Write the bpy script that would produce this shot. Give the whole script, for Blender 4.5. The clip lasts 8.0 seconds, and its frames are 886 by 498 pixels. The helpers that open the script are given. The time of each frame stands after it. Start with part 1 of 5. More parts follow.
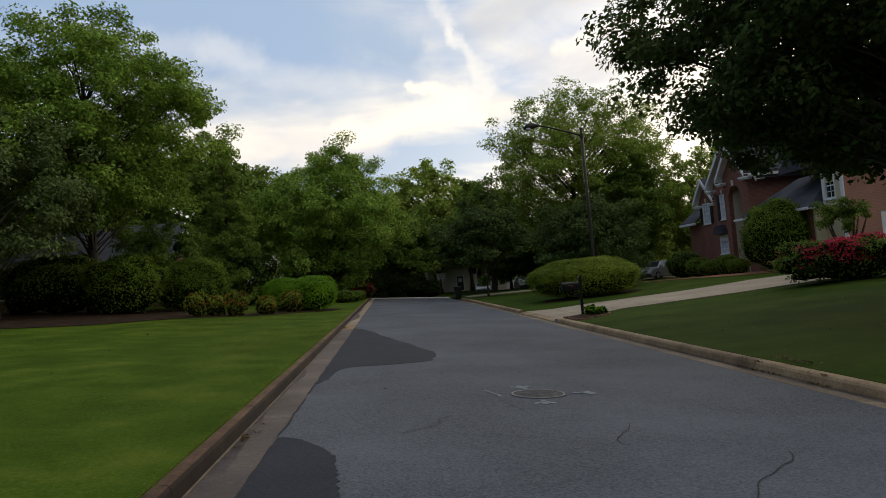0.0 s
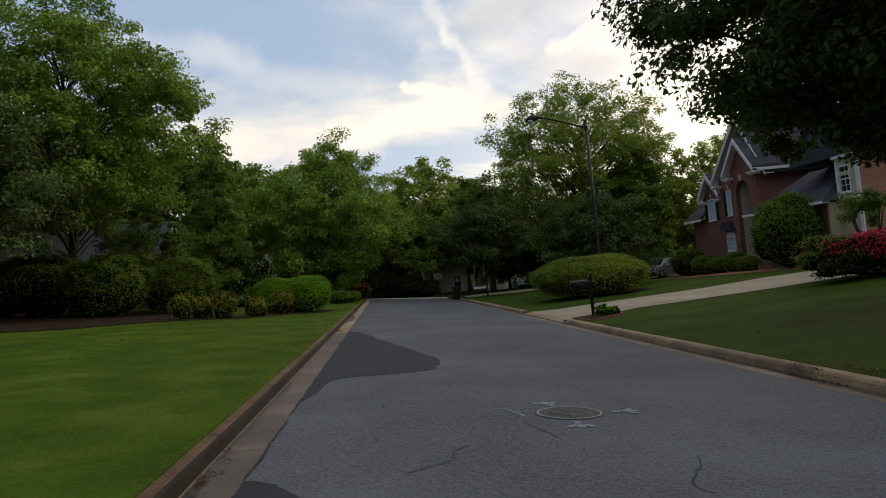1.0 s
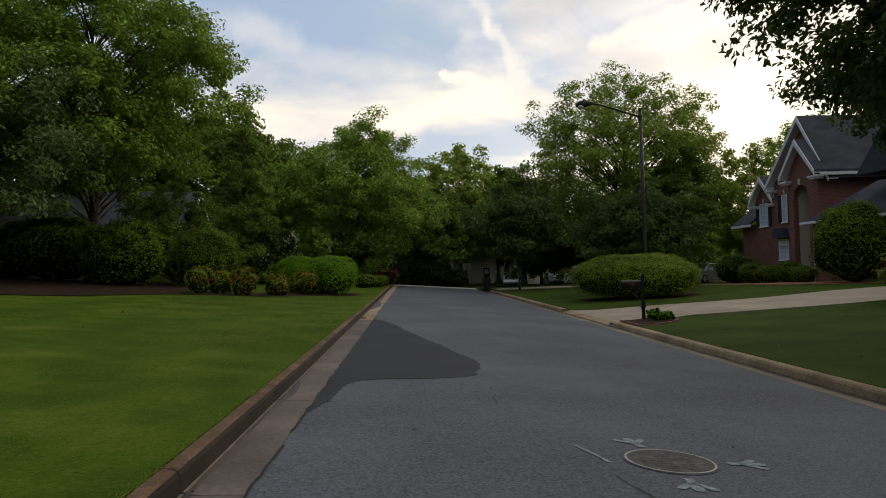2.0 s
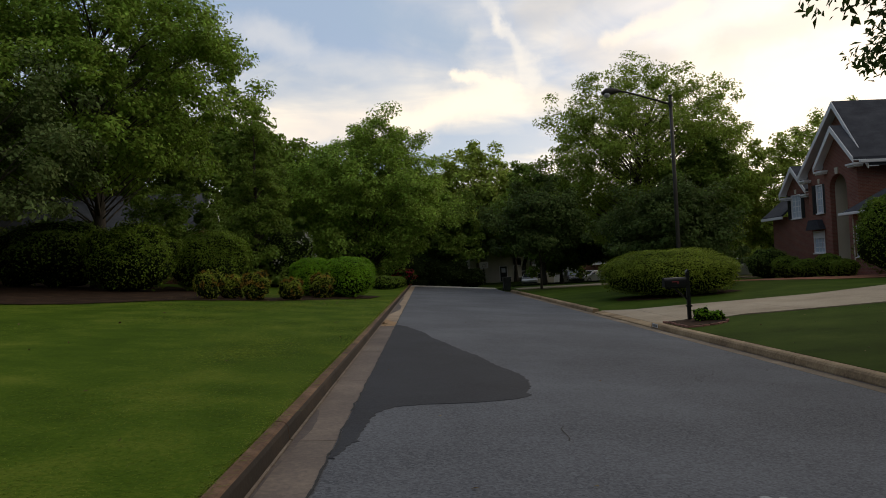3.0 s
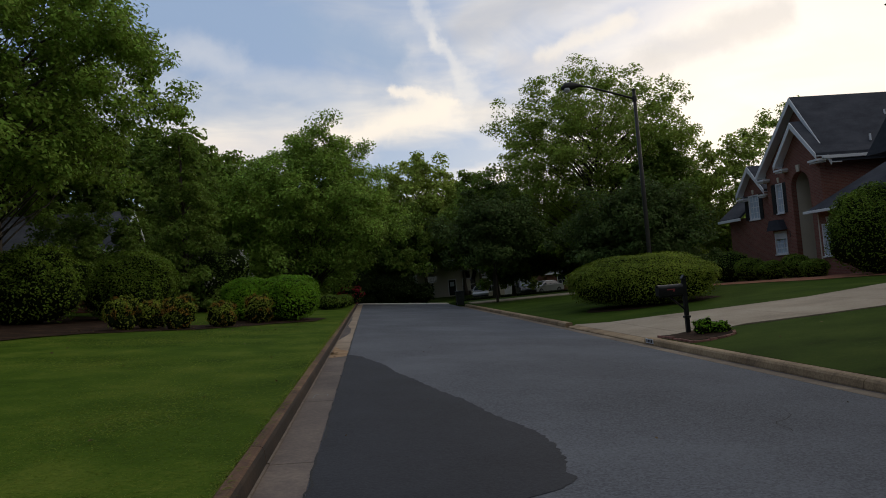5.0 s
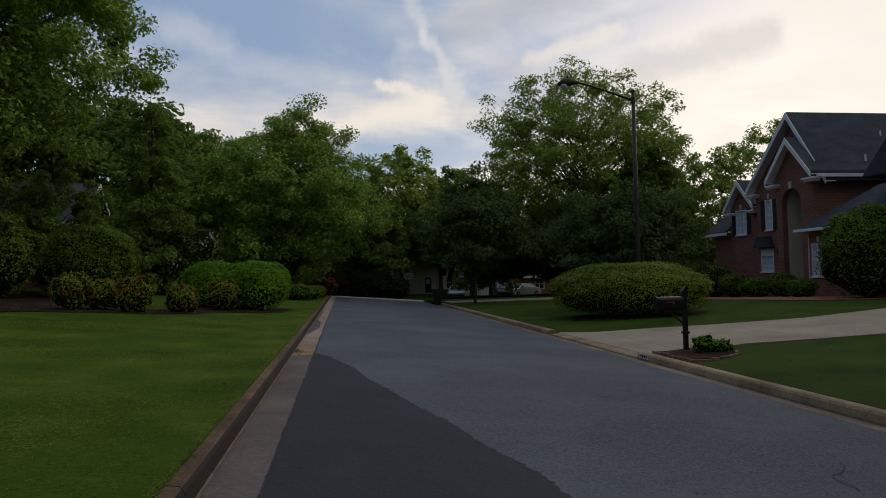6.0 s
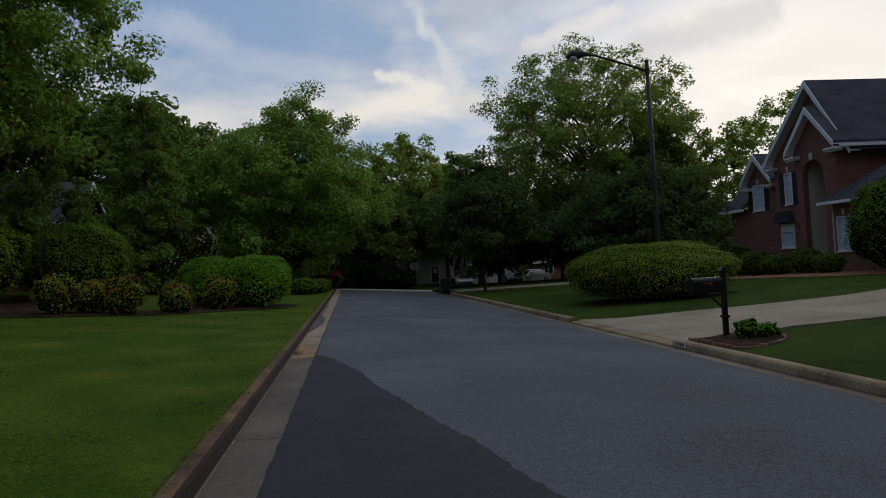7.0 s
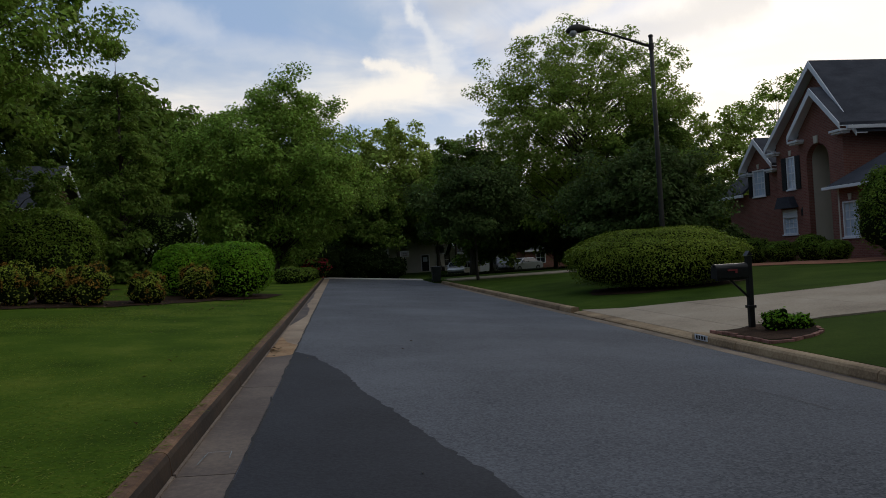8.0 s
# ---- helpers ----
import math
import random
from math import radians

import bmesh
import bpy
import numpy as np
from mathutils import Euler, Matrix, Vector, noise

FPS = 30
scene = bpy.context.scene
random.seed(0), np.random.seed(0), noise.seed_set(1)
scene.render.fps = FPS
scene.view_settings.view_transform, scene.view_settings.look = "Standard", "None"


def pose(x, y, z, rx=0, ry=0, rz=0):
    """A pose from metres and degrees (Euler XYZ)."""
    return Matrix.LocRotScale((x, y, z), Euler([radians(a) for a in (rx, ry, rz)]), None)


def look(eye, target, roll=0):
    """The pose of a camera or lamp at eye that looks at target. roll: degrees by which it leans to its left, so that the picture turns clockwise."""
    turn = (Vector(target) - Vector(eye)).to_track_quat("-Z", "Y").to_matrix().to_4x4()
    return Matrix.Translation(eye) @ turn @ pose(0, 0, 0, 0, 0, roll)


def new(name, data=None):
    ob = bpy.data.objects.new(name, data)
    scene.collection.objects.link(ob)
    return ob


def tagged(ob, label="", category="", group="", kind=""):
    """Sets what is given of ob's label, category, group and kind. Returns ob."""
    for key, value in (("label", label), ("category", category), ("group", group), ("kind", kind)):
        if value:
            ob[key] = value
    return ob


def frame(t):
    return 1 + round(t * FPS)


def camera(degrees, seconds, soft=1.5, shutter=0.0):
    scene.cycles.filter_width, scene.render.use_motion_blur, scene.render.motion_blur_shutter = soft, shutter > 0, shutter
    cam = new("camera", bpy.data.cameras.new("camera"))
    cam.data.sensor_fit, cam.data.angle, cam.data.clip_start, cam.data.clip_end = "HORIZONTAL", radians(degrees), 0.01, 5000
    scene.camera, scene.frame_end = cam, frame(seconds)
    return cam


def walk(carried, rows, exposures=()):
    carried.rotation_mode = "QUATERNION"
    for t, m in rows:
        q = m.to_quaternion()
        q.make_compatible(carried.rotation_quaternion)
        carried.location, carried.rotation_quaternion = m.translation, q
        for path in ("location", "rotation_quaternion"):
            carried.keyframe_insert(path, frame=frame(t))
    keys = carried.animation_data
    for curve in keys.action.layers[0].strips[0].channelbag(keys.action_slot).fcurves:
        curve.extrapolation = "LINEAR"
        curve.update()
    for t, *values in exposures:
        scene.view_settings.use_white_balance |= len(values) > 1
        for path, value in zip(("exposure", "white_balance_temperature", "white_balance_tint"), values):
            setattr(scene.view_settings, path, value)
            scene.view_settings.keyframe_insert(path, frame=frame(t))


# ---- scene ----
CAM_LENS = 64.3
cam = camera(CAM_LENS, 8.0, soft=0.95)
PATH = [
    (0, (1.176, 1.82, 1.392), (1.342, 3.811, 1.471), -5.2),
    (0.5, (1.087, 2.671, 1.377), (1.273, 4.661, 1.457), -3.2),
    (1, (1.145, 3.433, 1.35), (1.323, 5.424, 1.429), -5.5),
    (2.5, (0.896, 6.413, 1.318), (0.963, 8.411, 1.364), -0.4),
    (3, (0.761, 7.13, 1.338), (0.818, 9.128, 1.394), -2.7),
    (3.5, (0.699, 8.011, 1.329), (0.702, 10.01, 1.41), -1.0),
    (4, (0.714, 8.524, 1.35), (0.711, 10.522, 1.44), -3.7),
    (4.5, (0.508, 9.322, 1.387), (0.601, 11.318, 1.475), -1.2),
    (5, (0.531, 10.142, 1.355), (0.749, 12.128, 1.443), -4.8),
    (6.5, (0.565, 12.284, 1.352), (0.87, 14.259, 1.419), 0.0),
    (7, (0.627, 13.011, 1.337), (0.893, 14.992, 1.384), -3.3),
    (7.5, (0.665, 13.764, 1.33), (0.952, 15.743, 1.361), -4.6),
    (8, (0.703, 14.442, 1.278), (0.997, 16.42, 1.292), -3.4),
]
EXPOSURES = [(0.0, 0.36, 7250, 9), (1.0, 0.33, 7350, 9), (2.5, 0.34, 7600, 10), (3.5, 0.14, 7450, 10), (4.5, 0.10, 7150, 10), (5.0, 0.03, 6900, 10), (6.5, -0.22, 6550, 10), (7.0, -0.22, 6400, 9), (7.5, -0.06, 6500, 9), (8.0, 0.06, 6600, 9)]   # seconds, stops, kelvin, tint
walk(cam, [(t, look(eye, target, roll)) for t, eye, target, roll in PATH], EXPOSURES)

# ---- sky, sun ----
SUN_AZ, SUN_EL = 34.0, 14.0          # degrees clockwise from the street's far end, and above the horizon
world = bpy.data.worlds.new("dusk_sky")
scene.world = world
world.use_nodes = True


class Nodes:
    """A small helper that adds and links shader nodes."""

    def __init__(self, tree):
        self.tree = tree
        tree.nodes.clear()

    def add(self, kind, links=None, operation=""):
        n = self.tree.nodes.new(kind)
        if operation:
            n.operation = operation
        for k, v in (links or {}).items():
            if isinstance(v, bpy.types.NodeSocket):
                self.tree.links.new(v, n.inputs[k])
            else:
                n.inputs[k].default_value = v
        return n

    def ramp(self, fac, stops):
        n = self.add("ShaderNodeValToRGB", {0: fac})
        e = n.color_ramp.elements
        while len(e) < len(stops):
            e.new(0.5)
        for el, (p, c) in zip(e, stops):
            el.position, el.color = p, (*c, 1)
        return n.outputs[0]

    def math(self, op, a, b=0.0, clamp=False):
        n = self.add("ShaderNodeMath", {0: a, 1: b}, operation=op)
        n.use_clamp = clamp
        return n.outputs[0]

    def mix(self, fac, a, b, blend="MIX"):
        n = self.add("ShaderNodeMix")
        n.data_type, n.blend_type = "RGBA", blend
        for k, v in ((0, fac), (6, a), (7, b)):
            if isinstance(v, bpy.types.NodeSocket):
                self.tree.links.new(v, n.inputs[k])
            else:
                n.inputs[k].default_value = v if k == 0 else (*v, 1)
        return n.outputs[2]


def build_sky():
    w = Nodes(world.node_tree)
    sky = w.add("ShaderNodeTexSky")
    sky.sky_type, sky.sun_disc, sky.sun_elevation, sky.sun_rotation = "NISHITA", False, radians(SUN_EL), radians(SUN_AZ)
    clear = w.mix(1.0, sky.outputs[0], (0.13, 0.13, 0.13), "MULTIPLY")
    co = w.add("ShaderNodeTexCoord").outputs["Generated"]
    sep = w.add("ShaderNodeSeparateXYZ", {0: co})
    up = w.math("MAXIMUM", sep.outputs[2], 0.0)
    # the flat cloud deck: directions divided by their height
    den = w.math("ADD", up, 0.22)
    px, py = w.math("DIVIDE", sep.outputs[0], den), w.math("DIVIDE", sep.outputs[1], den)
    deck = w.add("ShaderNodeCombineXYZ", {0: px, 1: py, 2: 0.0}).outputs[0]
    mapped = w.add("ShaderNodeMapping", {0: deck, 1: CLOUD_SHIFT, 2: (0, 0, radians(-65)), 3: (1.0, 1.6, 1.0)}).outputs[0]
    big = w.add("ShaderNodeTexNoise", {"Vector": mapped, "Scale": 0.75, "Detail": 5.0, "Roughness": 0.5, "Distortion": 0.9}).outputs[0]
    fine = w.add("ShaderNodeTexNoise", {"Vector": mapped, "Scale": 2.4, "Detail": 5.0, "Roughness": 0.55, "Distortion": 1.2}).outputs[0]
    dens = w.math("ADD", w.math("MULTIPLY", big, 0.75), w.math("MULTIPLY", fine, 0.25))
    near = w.math("SUBTRACT", 1.0, w.math("MULTIPLY", up, 2.6, True), True)      # more cloud low down
    side = w.add("ShaderNodeMapRange", {0: sep.outputs[0], 1: -0.55, 2: 0.6, 3: -0.09, 4: 0.13}).outputs[0]   # more cloud towards the sun
    dens = w.math("ADD", w.math("MULTIPLY", w.math("SUBTRACT", dens, 0.5), 1.6), 0.475)
    dens = w.math("ADD", w.math("ADD", dens, side), w.math("MULTIPLY", near, 0.06))
    high = w.add("ShaderNodeMapRange", {0: up, 1: 0.42, 2: 0.75, 3: 0.0, 4: 0.14}).outputs[0]       # thicker cloud overhead
    dens = w.math("ADD", dens, high)
    cover = w.ramp(dens, [(0.38, (0.05, 0.05, 0.05)), (0.54, (0.58, 0.58, 0.58)), (0.68, (1, 1, 1))])
    # glow round the low sun
    sx, sy, sz = math.sin(radians(SUN_AZ)) * math.cos(radians(SUN_EL)), math.cos(radians(SUN_AZ)) * math.cos(radians(SUN_EL)), math.sin(radians(SUN_EL))
    nrm = w.add("ShaderNodeVectorMath", {0: co}, operation="NORMALIZE").outputs[0]
    dot = w.add("ShaderNodeVectorMath", {0: nrm, 1: (sx, sy, sz)}, operation="DOT_PRODUCT").outputs["Value"]
    glow = w.ramp(dot, [(0.45, (0, 0, 0)), (0.86, (0.20, 0.20, 0.20)), (0.975, (1, 1, 1))])
    bright = w.ramp(dens, [(0.42, (0.40, 0.47, 0.58)), (0.58, (0.55, 0.60, 0.67)), (0.72, (0.74, 0.74, 0.75))])
    bank = w.add("ShaderNodeMapRange", {0: up, 1: 0.34, 2: 0.12, 3: 0.0, 4: 0.75}).outputs[0]          # the pale bank of cloud low in the sky
    fore = w.add("ShaderNodeMapRange", {0: dot, 1: -0.2, 2: 0.6, 3: 0.25, 4: 1.0}).outputs[0]      # paler on the sunset side
    low = w.mix(w.math("MULTIPLY", bank, fore), bright, (0.88, 0.83, 0.78))
    low = w.mix(glow, low, (1.10, 1.03, 0.94))
    both = w.mix(cover, w.mix(0.75, clear, (0.25, 0.37, 0.62)), low)
    # thin wisps and a bright lenticular bank over the far end of the street, by azimuth and height in degrees
    az = w.math("MULTIPLY", w.math("ARCTAN2", sep.outputs[0], sep.outputs[1]), 57.2958)
    el = w.math("MULTIPLY", w.math("ARCSINE", w.math("MINIMUM", w.math("MAXIMUM", sep.outputs[2], -1.0), 1.0)), 57.2958)
    warp = w.add("ShaderNodeTexNoise", {"Vector": nrm, "Scale": 16.0, "Detail": 5.0, "Roughness": 0.6}).outputs["Color"]
    wsep = w.add("ShaderNodeSeparateColor", {0: warp})
    az = w.math("ADD", az, w.math("MULTIPLY", w.math("SUBTRACT", wsep.outputs[0], 0.5), 4.5))
    el = w.math("ADD", el, w.math("MULTIPLY", w.math("SUBTRACT", wsep.outputs[1], 0.5), 3.0))
    for (a0, e0), (a1, e1), thick, amount, tone in WISPS:
        la, le = a1 - a0, e1 - e0
        n2 = la * la + le * le
        da, de = w.math("SUBTRACT", az, a0), w.math("SUBTRACT", el, e0)
        t = w.math("DIVIDE", w.math("ADD", w.math("MULTIPLY", da, la), w.math("MULTIPLY", de, le)), n2, True)
        ra, re_ = w.math("SUBTRACT", da, w.math("MULTIPLY", t, la)), w.math("SUBTRACT", de, w.math("MULTIPLY", t, le))
        dist = w.math("SQRT", w.math("ADD", w.math("MULTIPLY", ra, ra), w.math("MULTIPLY", re_, re_)))
        m = w.add("ShaderNodeMapRange", {0: dist, 1: thick, 2: thick * 0.1, 3: 0.0, 4: amount})
        m.interpolation_type = "SMOOTHSTEP"
        both = w.mix(m.outputs[0], both, tone)
    dusk = w.add("ShaderNodeMapRange", {0: dot, 1: -0.6, 2: 0.5, 3: 0.42, 4: 1.0}).outputs[0]    # the sky away from the sunset is dimmer
    lift = w.add("ShaderNodeMapRange", {0: up, 1: 0.45, 2: 0.85, 3: 1.0, 4: 1.1}).outputs[0]          # the high thin cloud overhead is the brightest
    dusk = w.mix(w.add("ShaderNodeMapRange", {0: up, 1: 0.5, 2: 0.9, 3: 0.0, 4: 0.8}).outputs[0], dusk, (1.0, 1.0, 1.0))
    bg = w.add("ShaderNodeBackground", {0: both, 1: w.math("MULTIPLY", w.math("MULTIPLY", dusk, lift), SKY)})
    w.add("ShaderNodeOutputWorld", {0: bg.outputs[0]})


SKY = 1.0
PALE, WARM, GREY, BLUE = (0.86, 0.85, 0.84), (1.0, 0.93, 0.84), (0.58, 0.58, 0.60), (0.30, 0.42, 0.62)
WISPS = [((-22.0, 22.5), (-4.0, 20.5), 3.4, 0.55, BLUE), ((-4.0, 20.5), (3.5, 18.0), 2.6, 0.8, BLUE), ((-16.0, 15.0), (-2.0, 15.5), 1.8, 0.25, BLUE),
         ((-24.0, 20.0), (-9.0, 18.4), 1.6, 0.22, PALE), ((-12.0, 18.0), (0.0, 14.8), 1.8, 0.2, PALE),
         ((-16.0, 11.0), (0.0, 11.3), 2.4, 0.55, (0.84, 0.79, 0.77)), ((-2.0, 12.2), (7.6, 13.5), 1.9, 0.9, WARM),
         ((5.7, 22.0), (7.2, 19.0), 1.1, 0.38, PALE), ((7.2, 19.0), (9.6, 14.6), 1.1, 0.5, PALE), ((3.3, 15.6), (8.6, 13.8), 0.7, 0.75, WARM),
         ((16.0, 17.0), (23.0, 18.8), 1.1, 0.6, WARM), ((10.0, 19.5), (20.0, 22.0), 2.6, 0.5, GREY), ((24.0, 15.8), (33.0, 16.8), 2.0, 0.42, GREY), ((13.0, 16.5), (24.0, 14.5), 1.8, 0.35, (0.74, 0.70, 0.68)), ((10.0, 13.0), (20.0, 15.0), 1.6, 0.3, GREY)]
CLOUD_SHIFT = (0.3, 0.1, 0.0)
build_sky()
sun = new("sun", bpy.data.lights.new("sun", "SUN"))
sun.data.energy, sun.data.angle, sun.data.color = 0.5, radians(24), (1.0, 0.86, 0.68)
sun.data.specular_factor = 0.3
sun.matrix_world = look((0, 0, 60), (-math.sin(radians(SUN_AZ)) * 60, -math.cos(radians(SUN_AZ)) * 60, 60 - 60 * math.tan(radians(SUN_EL))))


# ---- materials ----
def material(name, stops, scale=3.0, fine=40.0, rough=0.8, bump=0.3, metal=0.0, spec=0.4, island=0.0, random_ob=0.0, space="Object", speck=None, through_light=0.0, stretch=(1, 1, 1)):
    """stops: dark to light base colours; scale, fine: noise per metre; island, random_ob: brightness variation per loose piece or per object."""
    m = bpy.data.materials.new(name)
    m.use_nodes = True
    n = Nodes(m.node_tree)
    co = n.add("ShaderNodeTexCoord").outputs[space] if space != "World" else n.add("ShaderNodeNewGeometry").outputs["Position"]
    co = n.add("ShaderNodeMapping", {0: co, 3: stretch}).outputs[0]
    a = n.add("ShaderNodeTexNoise", {"Vector": co, "Scale": scale, "Detail": 5.0, "Roughness": 0.6}).outputs[0]
    b = n.add("ShaderNodeTexNoise", {"Vector": co, "Scale": fine, "Detail": 3.0, "Roughness": 0.7}).outputs[0]
    f = n.math("ADD", n.math("MULTIPLY", a, 0.6), n.math("MULTIPLY", b, 0.4))
    k = len(stops)
    col = n.ramp(f, [(0.32 + 0.36 * i / max(1, k - 1), c) for i, c in enumerate(stops)])
    if speck:
        v = n.add("ShaderNodeTexVoronoi", {"Vector": co, "Scale": speck[0]}).outputs["Color"]
        g = n.add("ShaderNodeSeparateColor", {0: v}).outputs[0]
        col = n.mix(n.math("MULTIPLY", g, speck[1]), col, speck[2])
    if island or random_ob:
        r = n.add("ShaderNodeNewGeometry").outputs["Random Per Island"] if island else n.add("ShaderNodeObjectInfo").outputs["Random"]
        amt = island or random_ob
        val = n.math("ADD", n.math("MULTIPLY", r, 2 * amt), 1.0 - amt)
        hsv = n.add("ShaderNodeHueSaturation", {"Color": col, "Value": val, "Hue": n.math("ADD", n.math("MULTIPLY", r, 0.03 if island else 0.0), 0.485 if island else 0.5)})
        col = hsv.outputs[0]
    p = n.add("ShaderNodeBsdfPrincipled", {"Base Color": col, "Metallic": metal, "Specular IOR Level": spec})
    rr = n.math("ADD", n.math("MULTIPLY", b, 0.25), rough - 0.12, True)
    n.tree.links.new(rr, p.inputs["Roughness"])
    if bump:
        bp = n.add("ShaderNodeBump", {"Strength": bump, "Distance": 0.02, "Height": f})
        n.tree.links.new(bp.outputs[0], p.inputs["Normal"])
    out = p.outputs[0]
    if through_light:
        tr = n.add("ShaderNodeBsdfTranslucent", {0: col})
        out = n.add("ShaderNodeMixShader", {0: through_light, 1: out, 2: tr.outputs[0]}).outputs[0]
    n.add("ShaderNodeOutputMaterial", {0: out})
    return m


def leaf_material(name, dark, light, through_light=0.35, spread=0.35):
    return material(name, [dark, light], scale=0.5, fine=2.5, rough=0.6, bump=0, island=spread, through_light=through_light, spec=0.06)


def brick_material(name, a, b, mortar, size=(0.215, 0.075)):
    m = bpy.data.materials.new(name)
    m.use_nodes = True
    n = Nodes(m.node_tree)
    pos = n.add("ShaderNodeSeparateXYZ", {0: n.add("ShaderNodeTexCoord").outputs["Object"]})
    along = n.math("ADD", pos.outputs[0], pos.outputs[1])
    uv = n.add("ShaderNodeCombineXYZ", {0: along, 1: pos.outputs[2], 2: 0.0}).outputs[0]
    br = n.add("ShaderNodeTexBrick", {"Vector": uv, "Color1": (*a, 1), "Color2": (*b, 1), "Mortar": (*mortar, 1), "Scale": 1.0, "Mortar Size": 0.008, "Bias": 0.0, "Brick Width": size[0], "Row Height": size[1]})
    st = n.add("ShaderNodeTexNoise", {"Vector": uv, "Scale": 0.9, "Detail": 5.0}).outputs[0]
    col = n.mix(n.math("MULTIPLY", st, 0.55), br.outputs[0], (a[0] * 0.45, a[1] * 0.45, a[2] * 0.45))
    bp = n.add("ShaderNodeBump", {"Strength": 0.5, "Distance": 0.006, "Height": n.math("SUBTRACT", 1.0, br.outputs["Fac"])})
    p = n.add("ShaderNodeBsdfPrincipled", {"Base Color": col, "Roughness": 0.88, "Normal": bp.outputs[0]})
    n.add("ShaderNodeOutputMaterial", {0: p.outputs[0]})
    return m


def glass_material(name, tint=(0.02, 0.025, 0.03)):
    m = bpy.data.materials.new(name)
    m.use_nodes = True
    n = Nodes(m.node_tree)
    wob = n.add("ShaderNodeTexNoise", {"Vector": n.add("ShaderNodeTexCoord").outputs["Object"], "Scale": 1.2}).outputs[0]
    bp = n.add("ShaderNodeBump", {"Strength": 0.05, "Distance": 0.02, "Height": wob})
    p = n.add("ShaderNodeBsdfPrincipled", {"Base Color": (*tint, 1), "Roughness": 0.04, "Specular IOR Level": 0.9, "Normal": bp.outputs[0]})
    n.add("ShaderNodeOutputMaterial", {0: p.outputs[0]})
    return m


ASPHALT = material("asphalt", [(0.034, 0.036, 0.042), (0.070, 0.074, 0.085), (0.130, 0.137, 0.153)], scale=0.35, fine=34, rough=0.92, bump=0.45, spec=0.18, speck=(60, 0.5, (0.19, 0.20, 0.222)), space="World")
ASPHALT_NEW = material("asphalt_patch", [(0.015, 0.0165, 0.021), (0.036, 0.039, 0.048)], scale=0.6, fine=34, rough=0.86, bump=0.45, spec=0.2, speck=(60, 0.25, (0.07, 0.074, 0.084)), space="World")
CONCRETE = material("gutter_concrete", [(0.062, 0.044, 0.036), (0.118, 0.090, 0.074), (0.21, 0.16, 0.122)], scale=0.8, fine=22, rough=0.85, bump=0.3, random_ob=0.2, space="World")
KERB_DARK = material("weathered_kerb", [(0.045, 0.019, 0.010), (0.125, 0.064, 0.033), (0.25, 0.145, 0.082)], scale=2.2, fine=22, rough=0.9, bump=0.4, random_ob=0.2, space="World")
KERB_FACE = material("dark_kerb_face", [(0.010, 0.006, 0.004), (0.022, 0.013, 0.009), (0.06, 0.036, 0.022)], scale=1.5, fine=22, rough=0.85, bump=0.4, space="World")
SAND = material("washed_sand", [(0.16, 0.085, 0.038), (0.30, 0.18, 0.09), (0.42, 0.29, 0.17)], scale=2.5, fine=30, rough=0.95, bump=0.3, space="World")
GUTTER_TAN = material("sandy_gutter", [(0.17, 0.115, 0.075), (0.30, 0.225, 0.155), (0.43, 0.33, 0.23)], scale=0.9, fine=25, rough=0.88, bump=0.3, random_ob=0.15, space="World")
KERB_TAN = material("tan_kerb", [(0.095, 0.058, 0.032), (0.27, 0.185, 0.105), (0.43, 0.32, 0.19)], scale=1.0, fine=22, rough=0.9, bump=0.35, random_ob=0.14, space="World")
DRIVE = material("driveway_concrete", [(0.185, 0.14, 0.095), (0.31, 0.25, 0.18), (0.40, 0.335, 0.25)], scale=0.5, fine=18, rough=0.88, bump=0.25, space="World")
LAWN = material("lawn", [(0.026, 0.052, 0.004), (0.054, 0.096, 0.008), (0.120, 0.150, 0.020)], scale=0.9, fine=26, rough=0.9, bump=0.8, space="World", spec=0.03)
# darker lawn and blade colours right of the street, with tree shade painted in
LAWN_SHADED = material("shaded_lawn", [(0.018, 0.036, 0.004), (0.036, 0.064, 0.008), (0.066, 0.094, 0.015)], scale=0.6, fine=22, rough=0.9, bump=0.7, space="World", spec=0.03)
BLADE_SHADED = leaf_material("shaded_blade", (0.06, 0.10, 0.014), (0.12, 0.165, 0.03), 0.5, 0.15)
BLADE = leaf_material("grass_blade", (0.13, 0.19, 0.022), (0.27, 0.31, 0.055), 0.5, 0.25)
MULCH = material("pine_straw", [(0.009, 0.005, 0.003), (0.028, 0.015, 0.009), (0.075, 0.042, 0.024)], scale=2.0, fine=30, rough=0.95, bump=1.0, space="World", spec=0.1)
RED_MULCH = material("red_mulch", [(0.13, 0.05, 0.03), (0.28, 0.125, 0.075), (0.36, 0.18, 0.11)], scale=2.0, fine=30, rough=0.95, bump=1.0, space="World", spec=0.1)
BARK = material("bark", [(0.03, 0.024, 0.018), (0.07, 0.055, 0.042), (0.12, 0.10, 0.08)], scale=3, fine=22, rough=0.95, bump=0.8, stretch=(1, 1, 0.25))
IRON = material("cast_iron", [(0.03, 0.03, 0.032), (0.06, 0.06, 0.063), (0.14, 0.14, 0.14)], scale=7, fine=40, rough=0.8, bump=0.5, metal=0.0, spec=0.2)
WORN_STEEL = material("worn_rim", [(0.16, 0.155, 0.14), (0.42, 0.41, 0.38)], scale=7, fine=40, rough=0.6, bump=0.2, metal=0.2)
